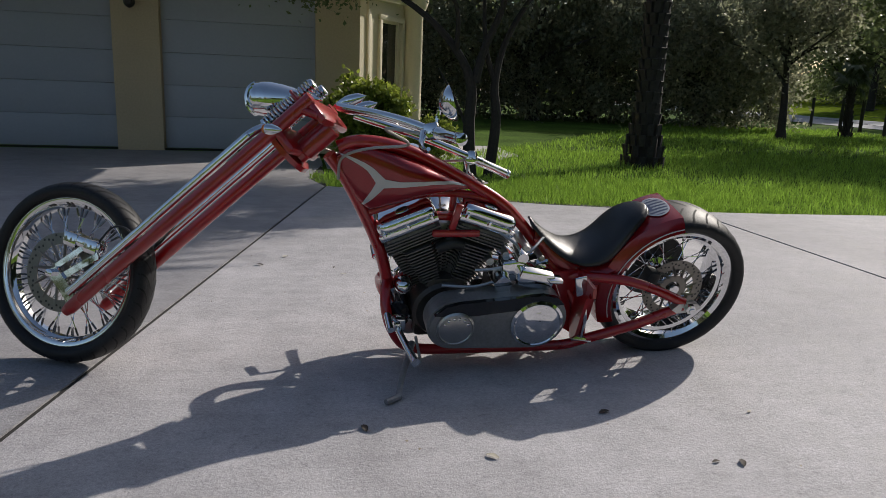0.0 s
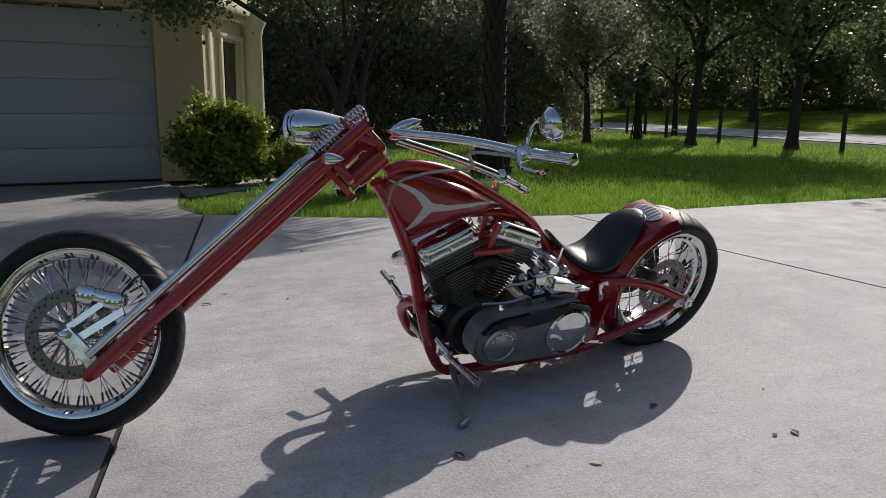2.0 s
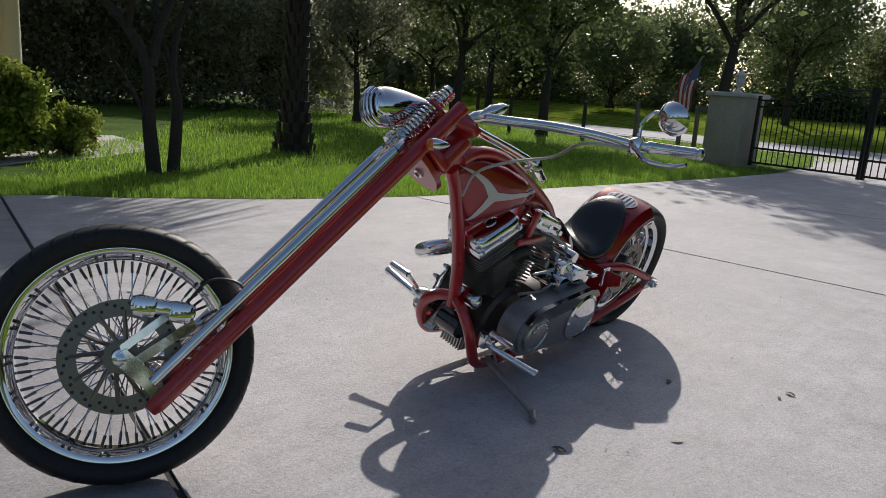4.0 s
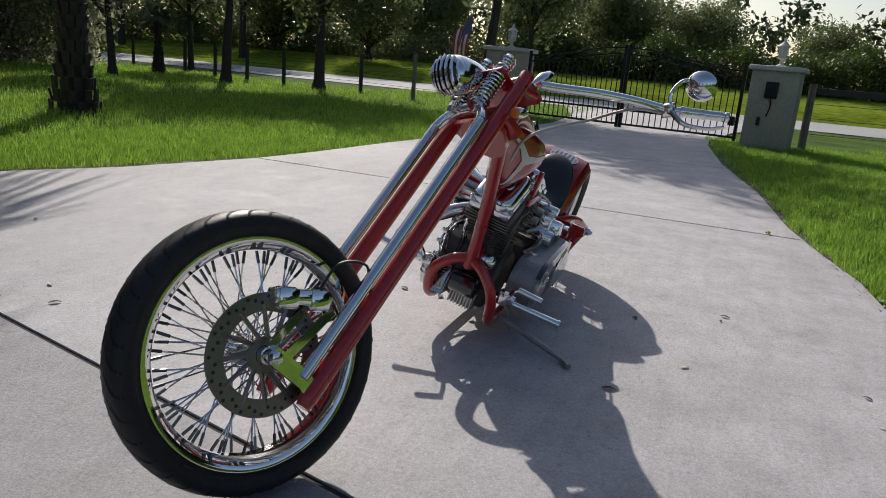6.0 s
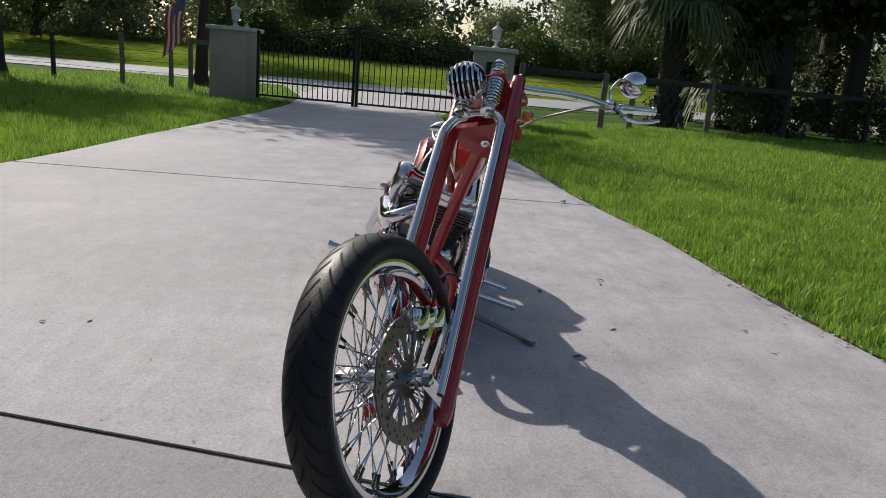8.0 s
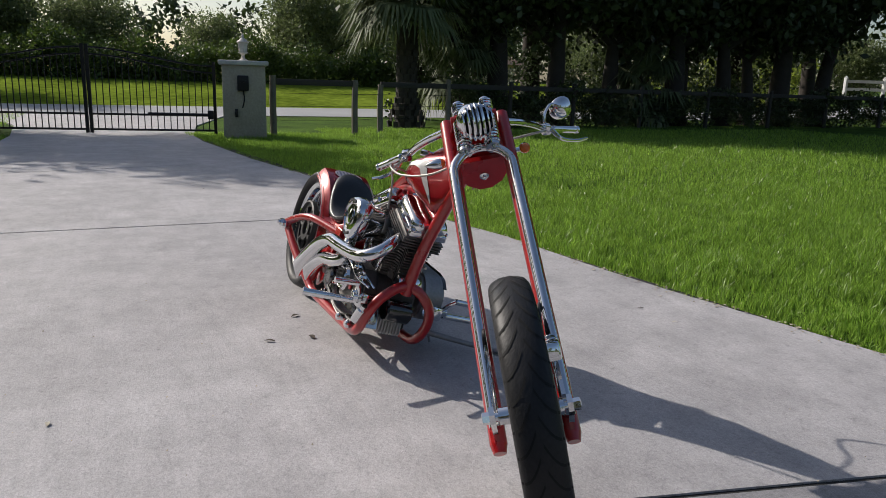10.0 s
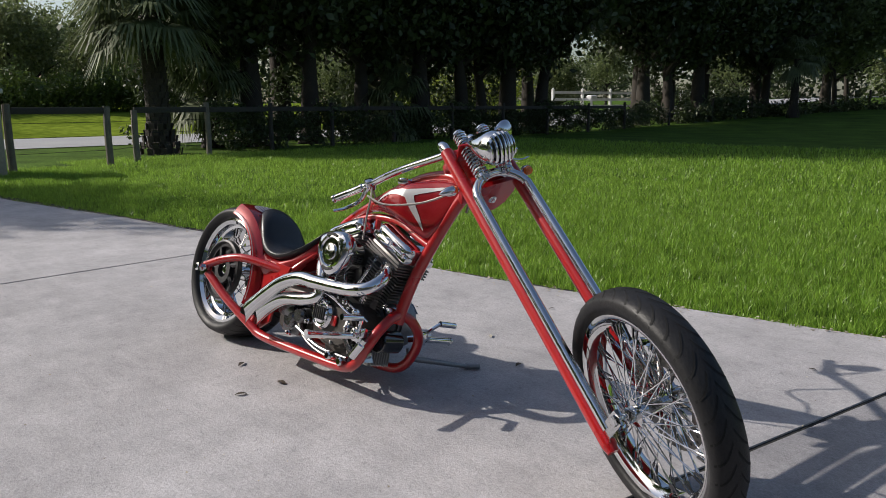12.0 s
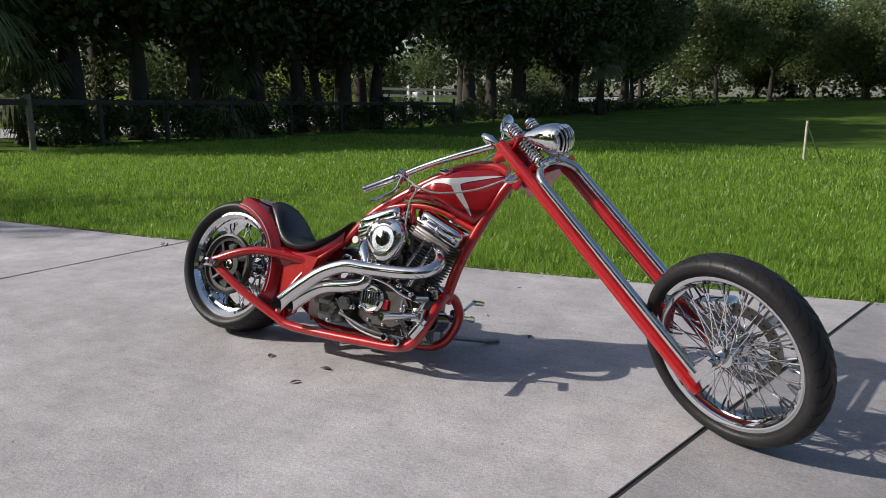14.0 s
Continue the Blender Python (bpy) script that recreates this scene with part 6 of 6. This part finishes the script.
for s in (-1, 1):
    bm = B()
    tube(bm, [(-0.088, s * 0.100, -0.933), (-0.088, s * 0.100, -0.4), (-0.088, s * 0.100, 0.272)], 0.0245, 16, 0)
    tube(bm, [(-0.088, s * 0.100, -0.958), (-0.088, s * 0.100, -0.933)], (0.018, 0.0245), 16, 0)
    fork_part("fork_leg", bm, M_RED, bike, "red rear fork leg")
bm = B()
arch = [(-0.137, -0.100, -0.903), (-0.137, -0.100, -0.5), (-0.137, -0.100, -0.04)]
for i in range(1, 12):
    a = radians(180 - 15 * i)
    arch.append((-0.137, 0.100 * math.cos(a), -0.01 + 0.098 * math.sin(a)))
arch += [(-0.137, 0.100, -0.04), (-0.137, 0.100, -0.5), (-0.137, 0.100, -0.903)]
tube(bm, arch, 0.0165, 16, 5)
fork_part("front_fork_arch", bm, M_CHROME, bike, "chrome inverted-u front fork tube")
for s in (-1, 1):
    bm = B()
    plate(bm, [(-0.07, -0.943), (-0.07, -0.903), (-0.13, -0.883), (-0.245, -0.886), (-0.253, -0.913), (-0.235, -0.930), (-0.13, -0.928)], 0.014, T(0, s * 0.100, 0))
    lathe(bm, [(0.016, s * 0.107), (0.016, s * 0.125), (0.008, s * 0.128)], T(-0.236, 0, -0.912), 6)
    lathe(bm, [(0.010, s * 0.107), (0.010, s * 0.118)], T(-0.09, 0, -0.921), 6)
    fork_part("rocker", bm, M_CHROME, bike, "chrome axle rocker")
bm = B()
tube(bm, [(-0.236, -0.11, -0.912), (-0.236, 0.11, -0.912)], 0.011, 12, 0)
fork_part("front_axle", bm, M_CHROME, bike)
# caliper and its bracket on the left of the disc
bm = B()
mm = T(-0.256, -0.072, -0.752) @ R(-34, "Y")
box(bm, (0.165, 0.052, 0.042), mm, 0.012)
for e in (-0.045, 0.045):
    box(bm, (0.060, 0.062, 0.056), mm @ T(e, 0, -0.004), 0.012)
cal = fork_part("brake_caliper", bm, M_CHROME, bike, "chrome front brake caliper over the disc")
bm = B()
plate(bm, [(-0.220, -0.915), (-0.196, -0.922), (-0.160, -0.73), (-0.183, -0.72)], 0.010, T(0, -0.092, 0))
plate(bm, [(-0.262, -0.892), (-0.242, -0.902), (-0.225, -0.76), (-0.245, -0.755)], 0.010, T(0, -0.088, 0))
part("caliper_bracket", bm, M_CHROME, cal)
bm = B()
tube(bm, [(-0.22, -0.07, -0.72), (-0.225, -0.075, -0.62), (-0.16, -0.085, -0.57), (-0.115, -0.095, -0.62), (-0.10, -0.10, -0.50)], 0.004, 6)
part("brake_hose", bm, M_BLACK, cal)


def coil(bm, x, y, z0, z1, r, wire, turns):
    pts = []
    n = turns * 14
    for i in range(n + 1):
        a = 6.283 * i / 14
        pts.append((x + r * math.cos(a), y + r * math.sin(a), z0 + (z1 - z0) * i / n))
    tube(bm, pts, wire, 6, 0)


for s in (-1, 1):
    bm = B()
    coil(bm, -0.146, s * 0.048, 0.080, 0.214, 0.0245, 0.0046, 9)
    fork_part("lower_spring", bm, M_CHROME, bike, "chrome fork spring")
    bm = B()
    coil(bm, -0.146, s * 0.048, 0.228, 0.292, 0.0225, 0.0042, 5)
    fork_part("upper_spring", bm, M_CHROME, bike)
    bm = B()
    tube(bm, [(-0.146, s * 0.048, 0.06), (-0.146, s * 0.048, 0.302)], 0.009, 10, 0)
    lathe(bm, [(0.026, 0.0), (0.026, 0.012), (0.014, 0.016)], T(-0.146, s * 0.048, 0.068) @ R(90, "X"), 16)
    lathe(bm, [(0.023, 0.0), (0.020, 0.008), (0.010, 0.012)], T(-0.146, s * 0.048, 0.292) @ R(90, "X"), 16)
    fork_part("spring_rod", bm, M_CHROME, bike)
bm = B()
box(bm, (0.085, 0.165, 0.010), T(-0.128, 0, 0.221), 0.004)
fork_part("spring_plate", bm, M_RED, bike)
for s in (-1, 1):
    bm = B()
    tube(bm, [(-0.088, s * 0.10, 0.215), (-0.02, s * 0.10, 0.256)], 0.016, 10, 0)
    fork_part("tree_brace", bm, M_RED, bike)
# bullet headlight with slotted grille, pointing level ahead
HEAD = FORK @ T(-0.240, 0, 0.118) @ R(-51.4, "Y") @ R(10, "Z") @ T(-0.028, 0, 0) @ Matrix.Diagonal((1.0, 0.89, 0.89, 1))
bm = B()
lathe(bm, [(0.0005, -0.230), (0.006, -0.226), (0.018, -0.200), (0.040, -0.145), (0.059, -0.088), (0.069, -0.040), (0.070, -0.016), (0.067, -0.002), (0.061, 0.002)], R(90, "Z"), 36)
light = part("headlight", bm, M_CHROME, bike, "chrome bullet headlight with slotted grille")
light.matrix_basis = HEAD
bm = B()
lathe(bm, [(0.060, 0.0), (0.052, 0.018), (0.034, 0.032), (0.0005, 0.038)], R(90, "Z"), 32)
lens = part("lens", bm, M_GLASS, light)
bm = B()
lathe(bm, [(0.067, -0.003), (0.0665, 0.008), (0.063, 0.018), (0.057, 0.024), (0.054, 0.022), (0.055, 0.012)], R(90, "Z"), 36)
part("bezel", bm, M_CHROME, light)
for i in range(7):
    y = -0.054 + i * 0.018
    pts = []
    half = math.sqrt(max(0.0, 0.066 ** 2 - y * y))
    for j in range(9):
        z = -half + 2 * half * j / 8
        rr = math.sqrt(y * y + z * z)
        pts.append((-(0.004 + 0.042 * math.sqrt(max(0.0, 1 - (rr / 0.068) ** 2))), y, z))
    bm = B()
    tube(bm, pts, 0.0060, 6, 2)
    part("grille_bar", bm, M_CHROME, light)
bm = B()
tube(bm, [(-0.10, 0, 0.20), (-0.15, 0, 0.20), (-0.185, 0, 0.20)], 0.016, 10)
fork_part("headlight_mount", bm, M_CHROME, bike)
# handlebars
for s in (-1, 1):
    bm = B()
    tube(bm, [(-0.01, s * 0.075, 0.325), (0.04, s * 0.110, 0.360), (0.13, s * 0.180, 0.425), (0.23, s * 0.245, 0.490), (0.34, s * 0.312, 0.553), (0.435, s * 0.440, 0.606)], 0.0155, 14)
    bar = fork_part("handlebar", bm, M_CHROME, bike, "chrome swept-back handlebar")
    bm = B()
    a, b = Vector((0.355, s * 0.332, 0.561)), Vector((0.447, s * 0.455, 0.613))
    ln, mm = (b - a).length, T(*a) @ (b - a).to_track_quat("Y", "Z").to_matrix().to_4x4()
    prof = [(0.0185, 0.0), (0.0200, ln * 0.06), (0.0175, ln * 0.09), (0.0165, ln * 0.5), (0.0170, ln * 0.86), (0.0140, ln * 0.88), (0.0140, ln * 0.90), (0.0180, ln * 0.92)]
    lathe(bm, [*prof, (0.0180, ln * 0.985), (0.008, ln * 1.02)], mm, 20)
    part("grip", bm, M_CHROME, bar, "smooth chrome grip")
    bm = B()
    c = Vector((0.332, s * 0.305, 0.548))
    box(bm, (0.05, 0.045, 0.05), T(*c) @ R(30, "Y"), 0.012)
    tube(bm, [c + Vector((-0.01, s * 0.02, -0.02)), c + Vector((0.03, s * 0.06, -0.045)), c + Vector((0.07, s * 0.125, -0.035)), c + Vector((0.082, s * 0.175, -0.022))], (0.010, 0.006), 8)
    part("lever", bm, M_CHROME, bar, "chrome hand lever")
    bm = B()
    lathe(bm, [(0.0005, 0), (0.012, 0.02), (0.022, 0.06), (0.017, 0.10), (0.0005, 0.125)], T(-0.03, s * 0.062, 0.305) @ R(22, "Y") @ R(90, "X"), 12)
    part("riser", bm, M_CHROME, bar, "pointed chrome riser")
bm = B()
tube(bm, [(0.332, -0.305, 0.562), (0.300, -0.310, 0.600), (0.290, -0.340, 0.640), (0.305, -0.372, 0.650)], 0.007, 8)
mirror = fork_part("mirror", bm, M_CHROME, bike, "round chrome mirror on a curved stem")
MIR = FORK.inverted() @ INV @ Vector((-1.267, -0.737, 1.063))
aim = (FORK.to_3x3().inverted() @ INV.to_3x3() @ Vector((0.9, -0.1, 0.25))).normalized()
mq = T(*MIR) @ aim.to_track_quat("Y", "Z").to_matrix().to_4x4()
bm = B()
lathe(bm, [(0.0005, -0.034), (0.02, -0.030), (0.040, -0.016), (0.052, 0.0), (0.053, 0.006), (0.048, 0.008)], mq, 28)
tube(bm, [(0.303, -0.370, 0.650), MIR], 0.007, 8, 0)
part("mirror_shell", bm, M_CHROME, mirror)
bm = B()
lathe(bm, [(0.048, 0.0065), (0.0005, 0.0066)], mq, 28)
part("mirror_glass", bm, M_MIRROR, mirror)
for s in (-1, 1):
    bm = B()
    mm = T(-0.075, s * 0.156, 0.105) @ R(-46.5, "Y") @ R(90 if s < 0 else 180, "Z")
    lathe(bm, [(0.0005, -0.045), (0.010, -0.032), (0.018, -0.01), (0.0195, 0.01), (0.018, 0.016)], mm, 18)
    tube(bm, [(-0.07, s * 0.11, 0.105), (-0.075, s * 0.16, 0.105)], 0.008, 8, 0)
    ind = fork_part("turn_signal", bm, M_CHROME, bike, "small chrome bullet turn signal")
    bm = B()
    lathe(bm, [(0.018, 0.016), (0.014, 0.026), (0.0005, 0.031)], mm, 18)
    part("amber_lens", bm, M_AMBER, ind, "amber lens")
# cables
bm = B()
g = fork_pt(0.335, -0.30, 0.535)
tube(bm, [g, g + Vector((-0.12, 0.10, -0.02)), (-1.20, -0.20, 0.995), (-1.33, -0.13, 0.95), (-1.41, -0.07, 0.89), (-1.42, -0.05, 0.80)], 0.0052, 8)
part("clutch_cable", bm, M_CABLE, bike, "braided steel cable")
bm = B()
g = fork_pt(0.335, 0.30, 0.535)
tube(bm, [g, g + Vector((-0.02, -0.02, -0.06)), (-1.05, 0.15, 0.80), (-1.16, 0.145, 0.775), (-1.32, 0.10, 0.805), (-1.46, 0.07, 0.868)], 0.0045, 8)
part("throttle_cable", bm, M_CABLE, bike, "braided steel cable")
bm = B()
tube(bm, [g, (-1.06, 0.14, 0.79), (-1.02, 0.11, 0.73), (-1.0, 0.09, 0.62)], 0.0045, 8)
part("brake_line", bm, M_CABLE, bike)

# ---- litter on the concrete ----
def litter(x, y, size, turn, mat, label, long=2.2):
    bm = B()
    n = 7
    rows = []
    for i in range(n):
        s = i / (n - 1)
        w = size / long * 0.5 * math.sin(math.pi * (0.06 + 0.88 * s))
        h = 0.002 + size * 0.10 * math.sin(math.pi * s)
        rows.append([bm.verts.new((size * (s - 0.5), e * w, h + abs(e) * size * 0.05)) for e in (-1, 0, 1)])
    for a, b in zip(rows, rows[1:]):
        for k in range(2):
            bm.faces.new((a[k], a[k + 1], b[k + 1], b[k]))
    ob = part("fallen_leaf", bm, mat, sharp=0)
    ob.matrix_basis = T(x, y, 0.001) @ R(turn, "Z")
    return tagged(ob, label, "leaf", "fallen leaves")


for x, y, size, turn, pale in ((-0.34, -0.98, 0.045, 70, 0), (-0.63, -0.59, 0.05, 20, 0), (-1.11, -0.84, 0.045, 140, 1), (-0.092, -0.649, 0.025, 30, 1), (-0.42, -0.961, 0.03, 10, 0), (-1.482, -0.608, 0.05, 100, 0), (1.179, -1.626, 0.03, 40, 0), (-1.28, -1.50, 0.03, 90, 1), (-1.03, -1.49, 0.035, 50, 0), (-0.876, -1.752, 0.03, 10, 1), (-0.87, 0.47, 0.05, 60, 0), (-0.55, 0.28, 0.05, 120, 0), (-0.88, 0.281, 0.055, 10, 0), (-1.416, 1.317, 0.035, 0, 1), (-1.462, 1.473, 0.03, 80, 0), (3.98, 0.194, 0.05, 0, 0), (-0.987, 2.751, 0.05, 40, 0), (-2.477, -1.485, 0.03, 20, 0), (-1.75, 1.75, 0.05, 60, 1), (-1.9, 1.55, 0.05, 150, 0), (1.212, -0.072, 0.025, 0, 1)):
    litter(x, y, size, turn, M_PALELEAF if pale else M_DEADLEAF, "small pale dry leaf on the concrete" if pale else "small curled dark leaf on the concrete")
shrub("weed", "small green weed growing in the slab joint", T(2.06, -1.26, -0.02), (0.05, 0.03, 0.02), M_LEAFLIT, 61, 14, 10, 0.02, "weed")

# crumbs of leaf and soil along the edge of the lawn
rng = np.random.default_rng(91)
V, F = [], []
for i in range(900):
    x = rng.uniform(-4.5, 7.5)
    y = right_edge(x) + abs(rng.normal()) * 0.06 - 0.03 if i < 620 else rng.uniform(-2.0, 2.6)
    q, h = rng.uniform(0.004, 0.011) * (1.0 if i < 620 else 0.45), rng.uniform(0.001, 0.006)
    a = rng.uniform(0, 6.283)
    k = len(V)
    for j in range(5):
        b = a + j * 1.2566
        V.append((x + q * math.cos(b) * (1.5 if j % 2 else 0.7), y + q * math.sin(b), h + 0.004 * (j % 2)))
    F.append((k, k + 1, k + 2, k + 3, k + 4))
tagged(part("leaf_crumbs", (V, F), M_CRUMB, sharp=0), "brown leaf crumbs scattered along the lawn edge", "litter", kind="stuff")
